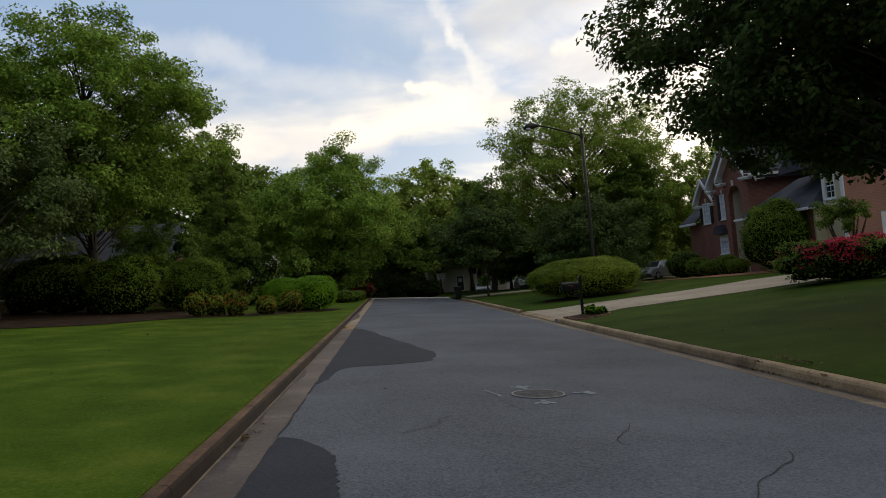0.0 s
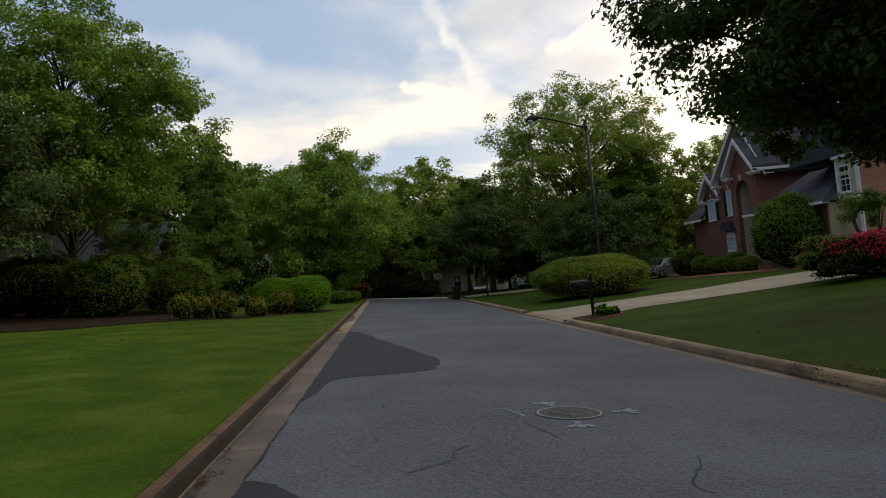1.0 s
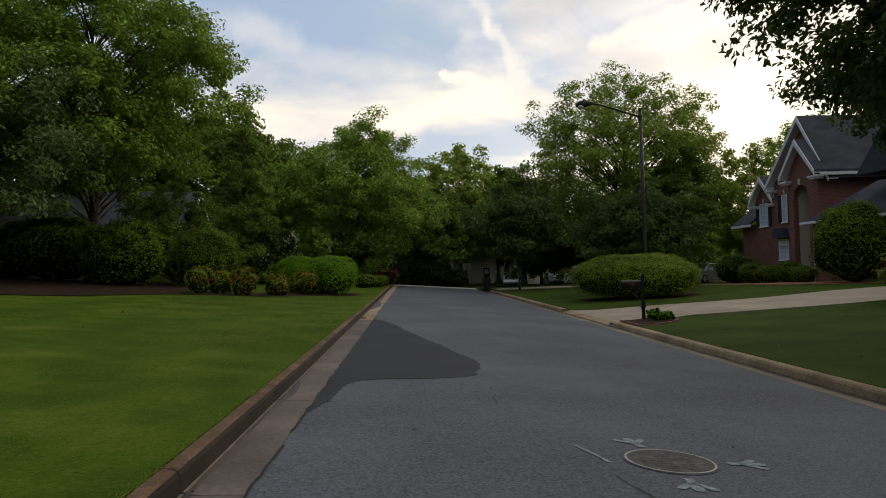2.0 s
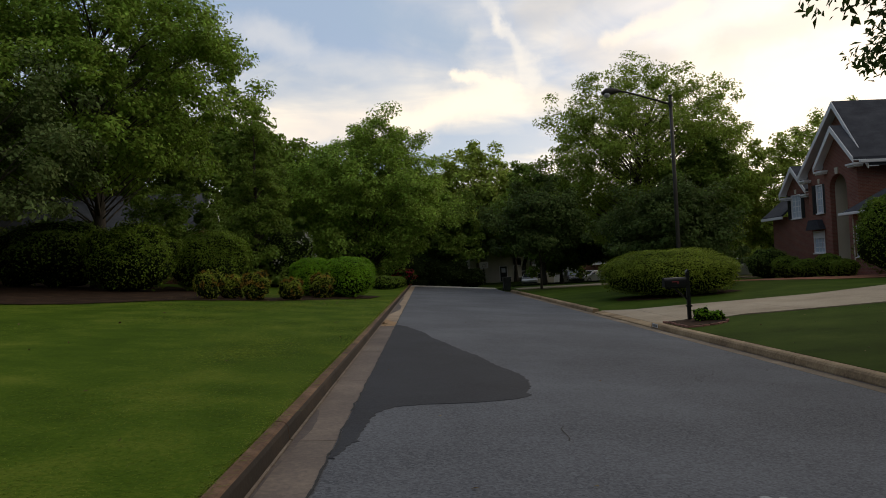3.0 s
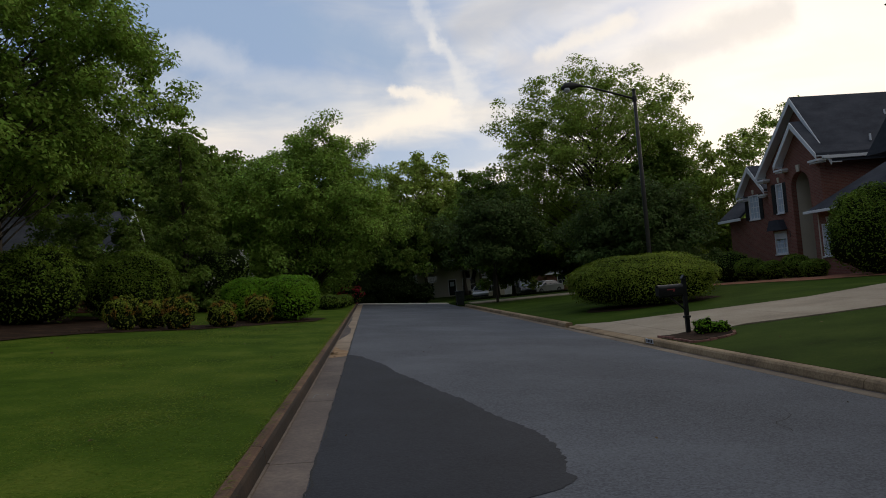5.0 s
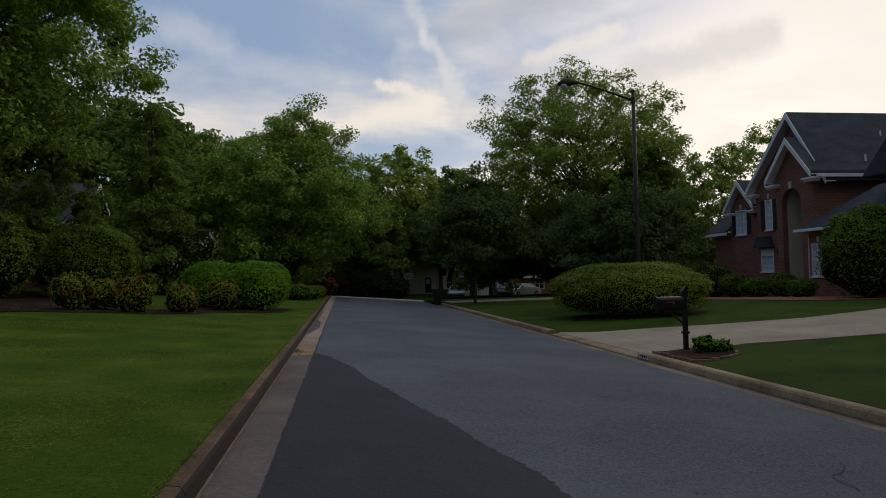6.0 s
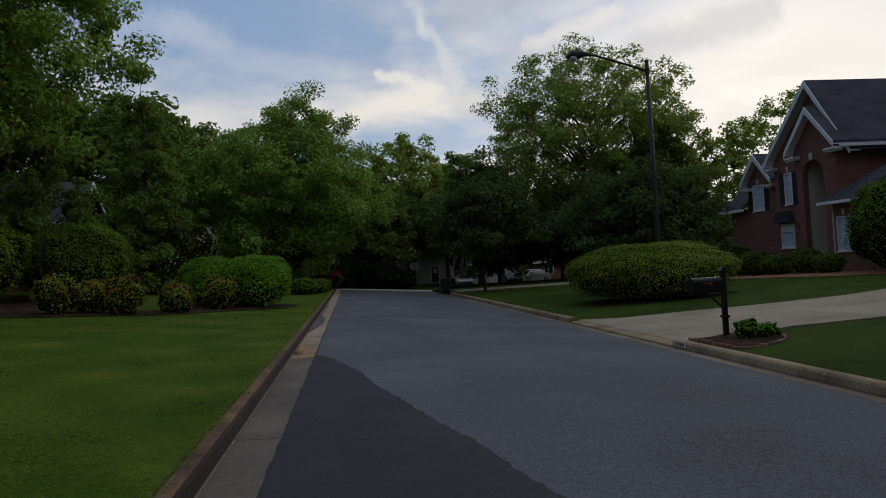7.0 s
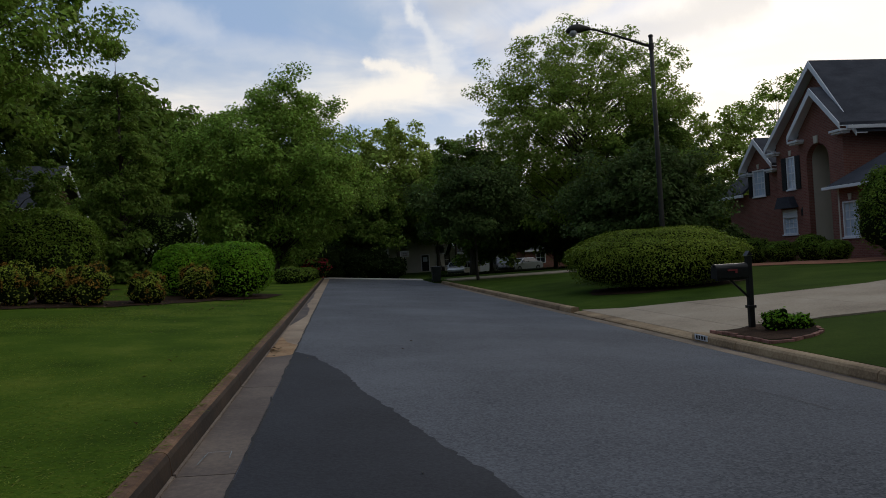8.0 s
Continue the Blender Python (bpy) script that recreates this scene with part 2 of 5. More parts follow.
CHALK = material("paint_marks", [(0.08, 0.088, 0.094), (0.20, 0.23, 0.235), (0.36, 0.40, 0.40)], scale=14, fine=70, rough=0.9, bump=0.2)
WHITE = material("white_trim", [(0.62, 0.63, 0.66), (0.78, 0.79, 0.80)], scale=1.2, fine=20, rough=0.55, bump=0.05)
BRICK = brick_material("red_brick", (0.20, 0.062, 0.042), (0.28, 0.10, 0.07), (0.26, 0.19, 0.15))
BRICK_PINK = brick_material("pink_brick", (0.36, 0.16, 0.115), (0.43, 0.20, 0.145), (0.40, 0.28, 0.22))
STUCCO = material("stucco", [(0.46, 0.42, 0.34), (0.58, 0.53, 0.44)], scale=0.8, fine=45, rough=0.92, bump=0.3)
SIDING = material("cream_siding", [(0.46, 0.40, 0.27), (0.56, 0.49, 0.34)], scale=0.8, fine=30, rough=0.8, bump=0.1)
SHINGLE = material("dark_shingles", [(0.022, 0.024, 0.032), (0.045, 0.048, 0.06), (0.075, 0.078, 0.09)], scale=0.8, fine=16, rough=0.92, bump=0.7, stretch=(1, 1, 2.5))
SHUTTER = material("black_shutter", [(0.012, 0.012, 0.014), (0.025, 0.025, 0.028)], scale=3, fine=20, rough=0.5, bump=0.1)
GLASS = glass_material("window_glass")
# pale blue base colour paints the sky's reflection into the pane
GLASS_BLUE = glass_material("sky_reflection_glass", (0.50, 0.58, 0.68))
BLACK_METAL = material("black_metal", [(0.012, 0.012, 0.013), (0.03, 0.03, 0.032)], scale=4, fine=30, rough=0.45, bump=0.1, metal=0.5)
BRONZE = material("bronze_pole", [(0.03, 0.026, 0.022), (0.055, 0.05, 0.043)], scale=3, fine=25, rough=0.55, bump=0.1, metal=0.4)
RED_FLAG = material("red_flag", [(0.22, 0.03, 0.04), (0.32, 0.06, 0.06)], scale=4, fine=30, rough=0.5, bump=0)
RED_BRICK_EDGE = material("edging_brick", [(0.14, 0.06, 0.045), (0.26, 0.12, 0.09), (0.34, 0.19, 0.15)], scale=4, fine=30, rough=0.9, bump=0.4, random_ob=0.25)
CAR_SILVER = material("silver_paint", [(0.26, 0.27, 0.28), (0.34, 0.35, 0.36)], scale=2, fine=30, rough=0.3, bump=0, metal=0.5)
CAR_DARK = material("dark_paint", [(0.02, 0.022, 0.028), (0.04, 0.042, 0.05)], scale=2, fine=30, rough=0.28, bump=0, metal=0.3)
CAR_WHITE = material("white_paint", [(0.48, 0.49, 0.50), (0.56, 0.57, 0.58)], scale=2, fine=30, rough=0.3, bump=0)
RUBBER = material("rubber", [(0.012, 0.012, 0.012), (0.03, 0.03, 0.03)], scale=6, fine=40, rough=0.85, bump=0.2)
PLASTIC_DARK = material("dark_plastic", [(0.015, 0.018, 0.016), (0.035, 0.04, 0.036)], scale=4, fine=30, rough=0.55, bump=0.1)
LENS = material("lamp_lens", [(0.35, 0.36, 0.36), (0.5, 0.5, 0.5)], scale=6, fine=30, rough=0.2, bump=0)
RED_LENS = material("red_lens", [(0.25, 0.01, 0.01), (0.35, 0.02, 0.02)], scale=6, fine=30, rough=0.2, bump=0)

LEAF_OAK = leaf_material("oak_leaf", (0.10, 0.175, 0.024), (0.33, 0.47, 0.08), 0.30, 0.45)
LEAF_MAPLE = leaf_material("maple_leaf", (0.12, 0.205, 0.03), (0.37, 0.52, 0.095), 0.30, 0.45)
LEAF_DOGWOOD = leaf_material("dogwood_leaf", (0.085, 0.13, 0.04), (0.2, 0.26, 0.09), 0.3)
LEAF_DARK = leaf_material("dark_leaf", (0.065, 0.11, 0.02), (0.23, 0.33, 0.058), 0.36)
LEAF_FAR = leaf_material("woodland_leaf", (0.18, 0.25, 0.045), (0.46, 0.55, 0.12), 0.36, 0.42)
LEAF_NEAR = leaf_material("shade_tree_leaf", (0.042, 0.070, 0.020), (0.125, 0.178, 0.05), 0.32)
LEAF_BOX = leaf_material("boxwood_leaf", (0.075, 0.185, 0.01), (0.22, 0.41, 0.025), 0.12, 0.32)
LEAF_HEDGE = leaf_material("hedge_leaf", (0.085, 0.13, 0.012), (0.30, 0.37, 0.045), 0.08, 0.3)
LEAF_HOLLY = leaf_material("holly_leaf", (0.06, 0.105, 0.012), (0.21, 0.30, 0.036), 0.2)
LEAF_NANDINA = leaf_material("nandina_green", (0.15, 0.21, 0.022), (0.38, 0.42, 0.055), 0.2)
LEAF_NANDINA_RED = leaf_material("nandina_red", (0.22, 0.10, 0.02), (0.42, 0.24, 0.04), 0.2)
PETAL_RED = leaf_material("red_petal", (0.40, 0.02, 0.05), (0.70, 0.06, 0.12), 0.3, 0.2)
PETAL_WHITE = leaf_material("white_petal", (0.55, 0.53, 0.5), (0.75, 0.73, 0.7), 0.25, 0.1)
# near-black colour stands in for the shade inside the shrubs
BUSH_CORE = material("shaded_core", [(0.006, 0.010, 0.003), (0.02, 0.03, 0.008)], scale=4, fine=30, rough=0.95, bump=0.8, spec=0.02)
LEAF_DRY = leaf_material("dry_leaf", (0.06, 0.038, 0.02), (0.24, 0.17, 0.09), 0.2)
MORTAR = material("pale_mortar", [(0.10, 0.07, 0.055), (0.27, 0.215, 0.17)], scale=3, fine=40, rough=0.9, bump=0.3, space="World")

PALE_CONCRETE = material("pale_concrete", [(0.38, 0.35, 0.31), (0.58, 0.54, 0.48)], scale=0.8, fine=20, rough=0.9, bump=0.2, space="World")
# very dark leaf colour standing in for shade on the far shrubs
LEAF_SHADED = leaf_material("shaded_leaf", (0.012, 0.022, 0.006), (0.04, 0.06, 0.014), 0.15)
LEAF_AIRY = leaf_material("airy_leaf", (0.125, 0.19, 0.03), (0.37, 0.47, 0.085), 0.42)
GUTTER_STAINED = material("rust_stained_gutter", [(0.07, 0.05, 0.036), (0.15, 0.112, 0.078), (0.29, 0.22, 0.15)], scale=0.9, fine=25, rough=0.88, bump=0.3, random_ob=0.15, space="World")
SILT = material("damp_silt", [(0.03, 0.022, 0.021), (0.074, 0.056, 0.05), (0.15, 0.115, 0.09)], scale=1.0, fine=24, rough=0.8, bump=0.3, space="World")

# ---- building helpers ----
SLOPE = 0.0787                     # the street falls to its right
ROAD_END = 66.0


def smooth(a, b, v):
    t = np.clip((np.asarray(v, float) - a) / (b - a), 0, 1)
    return t * t * (3 - 2 * t)


def crest(y):
    return -1.1 * smooth(ROAD_END - 2, ROAD_END + 16, y)


def road_z(x, y):
    return -SLOPE * np.asarray(x, float) + crest(y)


def ground_z(x, y):
    """Height of the lawns and the land: it rises to the left, and gently from the right kerb to the house."""
    x, y = np.asarray(x, float), np.asarray(y, float)
    left = 0.135 + SLOPE * np.minimum(-x, 26.0)
    right = -0.42 + 0.052 * np.clip(x - 7.2, 0, 9.2) * (1 - 0.8 * smooth(38, 55, y))
    right = right - 0.13 * ((y > 26.3) & (y < 33.4)) * (1 - smooth(7.2, 10.5, x))
    mid = -SLOPE * x - 0.25
    z = np.where(x < -0.495, left, np.where(x > 7.19, right, mid))
    far = smooth(72, 84, y)
    return z * (1 - far) + (0.15 * np.clip((-x - 4) / 10, 0, 8)) * far + crest(y)


def gz(x, y):
    return float(ground_z(x, y))


def part(name, bm, mat, parent=None, label="", smooth_faces=False):
    me = bpy.data.meshes.new(name)
    bm.to_mesh(me)
    bm.free()
    me.materials.append(mat)
    if smooth_faces:
        me.polygons.foreach_set("use_smooth", [True] * len(me.polygons))
    ob = new(name, me)
    ob.parent = parent
    if label:
        tagged(ob, label)
    return ob


def thing(name, label, category, at=(0, 0, 0), turn=0, group="", kind=""):
    ob = new(name)
    ob.matrix_basis = pose(*at, 0, 0, turn)
    ob.empty_display_size = 0.2
    return tagged(ob, label, category, group, kind)


def box(bm, x0, x1, y0, y1, z0, z1, bevel=0.0):
    v = [bm.verts.new((x, y, z)) for z in (z0, z1) for x, y in ((x0, y0), (x1, y0), (x1, y1), (x0, y1))]
    faces = [bm.faces.new([v[i] for i in f]) for f in ((3, 2, 1, 0), (4, 5, 6, 7), (0, 1, 5, 4), (1, 2, 6, 5), (2, 3, 7, 6), (3, 0, 4, 7))]
    if bevel:
        edges = list({e for f in faces for e in f.edges})
        bmesh.ops.bevel(bm, geom=edges, offset=bevel, segments=2, affect="EDGES", profile=0.6)
    return bm


def boxed(x0, x1, y0, y1, z0, z1, bevel=0.0):
    return box(bmesh.new(), x0, x1, y0, y1, z0, z1, bevel)


def prism(bm, outline, axis, a, b):
    """An outline of 2D points pushed from a to b along an axis (x: points are y, z; y: x, z; z: x, y)."""
    def place(p, d):
        return {"x": (d, p[0], p[1]), "y": (p[0], d, p[1]), "z": (p[0], p[1], d)}[axis]
    lo, hi = [bm.verts.new(place(p, a)) for p in outline], [bm.verts.new(place(p, b)) for p in outline]
    n = len(outline)
    bm.faces.new(lo[::-1])
    bm.faces.new(hi)
    for i in range(n):
        bm.faces.new((lo[i], lo[(i + 1) % n], hi[(i + 1) % n], hi[i]))
    bmesh.ops.recalc_face_normals(bm, faces=bm.faces)
    return bm


def tube(bm, points, radii, sides=7):
    """A tapered, closed tube along points."""
    pts = [Vector(p) for p in points]
    rings = []
    side = None
    for i, p in enumerate(pts):
        d = (pts[min(i + 1, len(pts) - 1)] - pts[max(i - 1, 0)]).normalized()
        if side is None:
            side = d.cross(Vector((0.3, 0.9, 0.2))).normalized()
        side = (side - d * side.dot(d)).normalized()
        other = d.cross(side)
        rings.append([bm.verts.new(p + (side * math.cos(k * 2 * math.pi / sides) + other * math.sin(k * 2 * math.pi / sides)) * radii[i]) for k in range(sides)])
    for a, b in zip(rings, rings[1:]):
        for k in range(sides):
            bm.faces.new((a[k], a[(k + 1) % sides], b[(k + 1) % sides], b[k]))
    bm.faces.new(rings[0][::-1])
    bm.faces.new(rings[-1])
    return bm


def disc(bm, x, y, z0, z1, r, sides=24):
    return tube(bm, [(x, y, z0), (x, y, z1)], [r, r], sides)


def quads_mesh(name, verts, mat, parent=None, label=""):
    """verts: n x 4 x 3, one leaf a row."""
    n = len(verts)
    me = bpy.data.meshes.new(name)
    me.vertices.add(4 * n)
    me.vertices.foreach_set("co", np.ascontiguousarray(verts, np.float32).ravel())
    me.loops.add(4 * n)
    me.loops.foreach_set("vertex_index", np.arange(4 * n, dtype=np.int32))
    me.polygons.add(n)
    me.polygons.foreach_set("loop_start", np.arange(0, 4 * n, 4, dtype=np.int32))
    me.materials.append(mat)
    me.update(calc_edges=True)
    ob = new(name, me)
    ob.parent = parent
    if label:
        tagged(ob, label)
    return ob


def unit(v):
    return v / np.maximum(np.linalg.norm(v, axis=-1, keepdims=True), 1e-9)


def leaf_quads(rng, centres, out, size, jitter=0.9):
    """Pointed leaves at the centres that face roughly along out, turned at random."""
    n = len(centres)
    nrm = unit(out + rng.normal(0, jitter, (n, 3)))
    a = unit(np.cross(nrm, rng.normal(0, 1, (n, 3))))
    b = np.cross(nrm, a)
    s = size * rng.uniform(0.6, 1.35, (n, 1))
    fold = nrm * s * 0.12
    return np.stack([centres - a * s * 0.5, centres + b * s * 0.27 + fold, centres + a * s * 0.5, centres - b * s * 0.27 + fold], 1)


def crown_leaves(rng, centre, radii, clumps, per, size, clump_r, shape="round", hollow=0.45, low_cut=-0.8, taper=0.0):
    """Leaves in flattened, drooping boughs through a crown; returns the leaves and the boughs' middles."""
    boughs = []
    off = rng.uniform(0, 50, 3)
    wanted = max(8, clumps // 3)
    apart = 1.25 / wanted ** (1 / 3)
    tries = 0
    while len(boughs) < wanted:
        tries += 1
        d = unit(rng.normal(0, 1, 3))
        r = rng.uniform(hollow, 1.0) ** 0.6
        if shape == "cone":
            h = 1 - rng.uniform(0, 1) ** 0.6
            ang = rng.uniform(0, 2 * math.pi)
            p = np.array([math.cos(ang) * (1 - h) * r, math.sin(ang) * (1 - h) * r, 2 * h - 1])
        else:
            bulge = 0.93 + 0.24 * noise.noise(Vector(d * 1.7 + off))
            p = d * r * bulge
            if p[2] < low_cut:
                continue
            p[:2] *= 1 - taper * max(p[2], 0.0)
        if boughs and tries < wanted * 40 and min(np.linalg.norm(np.array(boughs) - p, axis=1)) < apart * (1 - tries / (wanted * 40)):
            continue
        boughs.append(p)
    boughs = np.array(boughs) * np.array(radii) + np.array(centre)
    which_b = np.arange(clumps) % wanted
    reach = clump_r * rng.uniform(0.7, 1.2, wanted)[which_b, None]
    o = rng.normal(0, 0.72, (clumps, 3)) * reach * np.array([1, 1, 0.7])
    o[:, 2] -= 0.12 * np.linalg.norm(o[:, :2], axis=1)
    mids = boughs[which_b] + o
    n = clumps * per
    which = np.repeat(np.arange(clumps), per)
    d = unit(rng.normal(0, 1, (n, 3)))
    rad = clump_r * rng.uniform(0.5, 1.15, clumps)[which, None] * rng.uniform(0.1, 1.0, (n, 1)) ** 0.6
    pts = mids[which] + d * rad * np.array([1.1, 1.1, 0.75])
    out = unit(d * 0.5 + unit(pts - np.array(centre)) * 0.5 + np.array([0, 0, 0.8]))
    return leaf_quads(rng, pts, out, size, 0.55), boughs


def tree(name, label, x, y, height, spread, leaf, clumps, per, size, clump_r, seed, crown_from=0.22, trunk_r=0.22, shape="round", group="street trees", lean=(0, 0), limbs=14, flat=1.0, hollow=0.45, low_cut=-0.8, taper=0.0):
    rng = np.random.default_rng(seed)
    z0 = gz(x, y) - 0.05
    t = thing(name, label, "tree", (x, y, z0), group=group)
    base = height * crown_from
    centre = (lean[0], lean[1], (base + height) / 2)
    radii = (spread, spread * flat, (height - base) / 2)
    quads, mids = crown_leaves(rng, centre, radii, clumps, per, size, clump_r, shape, hollow, low_cut, taper)
    bm = bmesh.new()
    top = height * (0.88 if shape == "cone" else 0.72)
    k = 7
    wob = rng.normal(0, 0.10, (k, 2)) * height * 0.03
    pts = [(lean[0] * i / (k - 1) * 0.7 + (wob[i][0] if i else 0), lean[1] * i / (k - 1) * 0.7 + (wob[i][1] if i else 0), top * i / (k - 1)) for i in range(k)]
    tube(bm, pts, [trunk_r * (1.5 if i == 0 else 1.0 - 0.88 * i / (k - 1)) for i in range(k)], 10)
    part("trunk", bm, BARK, t, smooth_faces=True)
    bm = bmesh.new()
    order = rng.permutation(len(mids))[: max(limbs * 3, len(mids))]
    for j, m in enumerate(order):
        end = Vector(mids[m])
        h = min(max(base * 0.75, end.z - (end.xy - Vector(lean)).length * 0.75), top * 0.95)
        f = h / top * (k - 1)
        i = min(int(f), k - 2)
        start = Vector(pts[i]).lerp(Vector(pts[i + 1]), f - i)
        mid = start.lerp(end, 0.5) + Vector(rng.normal(0, 0.05, 3)) * (end - start).length + Vector((0, 0, 0.06 * (end - start).length))
        r = trunk_r * (0.34 if j < limbs else 0.15) * (1 - 0.5 * h / height)
        tube(bm, [start, start.lerp(mid, 0.5) + Vector((0, 0, 0.02)), mid, mid.lerp(end, 0.55), end], [r, r * 0.8, r * 0.62, r * 0.4, r * 0.15], 5)
    part("branchwork", bm, BARK, t, smooth_faces=True)
    quads_mesh("crown", quads, leaf, t)
    return t


def bush(name, label, x, y, radii, leaf, count, size, seed, group="garden shrubs", power=2.4, rough=0.10, extra=None, top_bloom=0.0, clip=0.0, turn=0.0, thin_below=True):
    """A shrub: near-black core painted as inner shade, leaves over a lumpy rounded form standing on the ground."""
    rng = np.random.default_rng(seed)
    t = thing(name, label, "shrub", (x, y, gz(x, y) - 0.03), turn, group=group)
    rx, ry, rz = radii
    off = Vector(rng.uniform(0, 50, 3))

    def surface(d):
        d = unit(np.asarray(d, float))
        s = (np.abs(d) ** power).sum(-1) ** (-1 / power)
        lump = np.array([1 + rough * 1.8 * noise.noise(Vector(v * 2.2) + off) + rough * 0.8 * noise.noise(Vector(v * 6) + off) for v in np.atleast_2d(d)])
        return d * (s * lump)[:, None] if d.ndim > 1 else d * s * lump[0]

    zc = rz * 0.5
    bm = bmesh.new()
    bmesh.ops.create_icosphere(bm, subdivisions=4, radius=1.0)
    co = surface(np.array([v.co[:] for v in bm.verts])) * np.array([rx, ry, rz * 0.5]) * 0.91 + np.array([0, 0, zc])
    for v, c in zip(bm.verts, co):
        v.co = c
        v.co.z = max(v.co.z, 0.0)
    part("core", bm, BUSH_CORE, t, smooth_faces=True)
    d = unit(rng.normal(0, 1, (count, 3)))
    d = d[d[:, 2] > -0.88]
    # fewer leaves low down bare the dark core, as painted shade at the base
    if thin_below:
        d = d[rng.uniform(0, 1, len(d)) < 0.22 + 0.78 * smooth(-0.45, 0.45, d[:, 2])]
    p = surface(d) * rng.uniform(0.90, 1.035, (len(d), 1)) * np.array([rx, ry, rz * 0.5]) + np.array([0, 0, zc])
    p[:, 2] = np.maximum(p[:, 2], 0.03)
    q = leaf_quads(rng, p, d + np.array([0, 0, 0.75 if clip else 0.5]), size, 0.5 if clip else 0.7)
    if extra:
        mat2, share, label2 = extra
        k = np.array([noise.noise(Vector(v * 1.7) + off * 1.3) for v in d]) + rng.normal(0, 0.10, len(d)) + top_bloom * (d[:, 2] - 0.25) > (0.5 - share) * 0.9
        quads_mesh("foliage", q[~k], leaf, t)
        quads_mesh("blossom" if "petal" in mat2.name else "new_growth", q[k], mat2, t, label2)
    else:
        quads_mesh("foliage", q, leaf, t)
    return t


def strip(name, xs, ys, z_of, mat, label, category, thick=0.12, kind="structure"):
    """A slab whose top follows z_of over a grid of xs and ys."""
    bm = bmesh.new()
    grid = [[bm.verts.new((x, y, float(z_of(x, y)))) for x in xs] for y in ys]
    for a, b in zip(grid, grid[1:]):
        for i in range(len(xs) - 1):
            bm.faces.new((a[i], a[i + 1], b[i + 1], b[i]))
    ob = part(name, bm, mat)
    return tagged(ob, label, category, kind=kind)


# ---- ground and street ----
def build_ground():
    xs = np.unique(np.concatenate([[-1500, -600, -250, -120, -70, -50, -40], np.arange(-32, -1, 1.0), [-0.51, -0.485, 0, 3, 7.17, 7.21], np.arange(8, 42, 1.0), [45, 55, 70, 100, 160, 300, 700, 1500]]))
    ys = np.unique(np.concatenate([[-1500, -500, -150, -60, -30, -15, -8], np.arange(-4, 90, 1.0), [92, 96, 100, 106, 115, 130, 150, 200, 320, 700, 1800]]))
    X, Y = np.meshgrid(xs, ys)
    bump = np.array([[0.012 * noise.noise(Vector((x * 0.35, y * 0.35, 3.0))) if x < -1.4 or x > 8.2 else 0.0 for x in xs] for y in ys])
    Z = ground_z(X, Y) + bump
    verts = np.stack([X, Y, Z], -1).reshape(-1, 3)
    w = len(xs)
    faces = [(r * w + c, r * w + c + 1, (r + 1) * w + c + 1, (r + 1) * w + c) for r in range(len(ys) - 1) for c in range(w - 1)]
    me = bpy.data.meshes.new("ground")
    me.from_pydata([tuple(v) for v in verts], [], faces)
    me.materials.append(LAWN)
    me.materials.append(LAWN_SHADED)
    # ground right of the street gets the lawn colour with painted shade
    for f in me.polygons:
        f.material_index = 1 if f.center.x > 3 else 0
    tagged(new("ground", me), "mown green front lawns and open land", "lawn", kind="structure")


build_ground()
YS = list(np.arange(-14, 62, 2.0)) + list(np.arange(62, 92, 1.0))
strip("road", [0.0, 1.7, 3.4, 5.1, 6.57], YS, road_z, ASPHALT, "worn grey asphalt residential street", "road")


def outline_slab(name, pts, mat, label, lift, category="road patch", z_of=road_z, kind="structure", ragged=0.014, step=0.12, seed=1):
    """A thin ragged-edged sheet over a surface, from a coarse outline."""
    rng = np.random.default_rng(seed)
    fine = []
    for a, b in zip(pts, pts[1:] + pts[:1]):
        a, b = Vector(a), Vector(b)
        k = max(1, int((b - a).length / step))
        for i in range(k):
            p = a.lerp(b, i / k)
            fine.append((p.x + rng.normal(0, ragged), p.y + rng.normal(0, ragged)))
    bm = bmesh.new()
    vs = [bm.verts.new((x, y, 0)) for x, y in fine]
    f = bm.faces.new(vs)
    if f.normal.z < 0:
        f.normal_flip()
    bmesh.ops.triangulate(bm, faces=[f])
    if z_of is not road_z:
        for axis in (0, 1):
            lo, hi = min(v.co[axis] for v in bm.verts), max(v.co[axis] for v in bm.verts)
            for c in np.arange(lo + 0.5, hi, 1.0):
                n = Vector((1, 0, 0)) if axis == 0 else Vector((0, 1, 0))
                bmesh.ops.bisect_plane(bm, geom=list(bm.verts) + list(bm.edges) + list(bm.faces), plane_co=n * float(c), plane_no=n)
    for v in bm.verts:
        v.co.z = float(z_of(v.co.x, v.co.y)) + lift
    return tagged(part(name, bm, mat), label, category, kind=kind)


def road_patch(name, label, edge, seed):
    """A newer asphalt layer beside the gutter; edge: (y, width) along the street."""
    rng = np.random.default_rng(seed)
    ys = np.arange(edge[0][0], edge[-1][0], 0.06)
    ws = np.interp(ys, [e[0] for e in edge], [e[1] for e in edge]) + rng.normal(0, 0.012, len(ys)) + 0.02 * np.sin(ys * 3.1)
    bm = bmesh.new()
    prev = None
    for y, w in zip(ys, ws):
        w = max(w, 0.03)
        cols = [0.008, 0.008 + (w - 0.008) * 0.5, w - 0.012, w]
        cur = [bm.verts.new((x, y, -SLOPE * x + (0.006 if i < 3 else 0.0005))) for i, x in enumerate(cols)]
        if prev:
            for i in range(3):
                bm.faces.new((prev[i], prev[i + 1], cur[i + 1], cur[i]))
        prev = cur
    return tagged(part(name, bm, ASPHALT_NEW), label, "road patch", kind="structure")


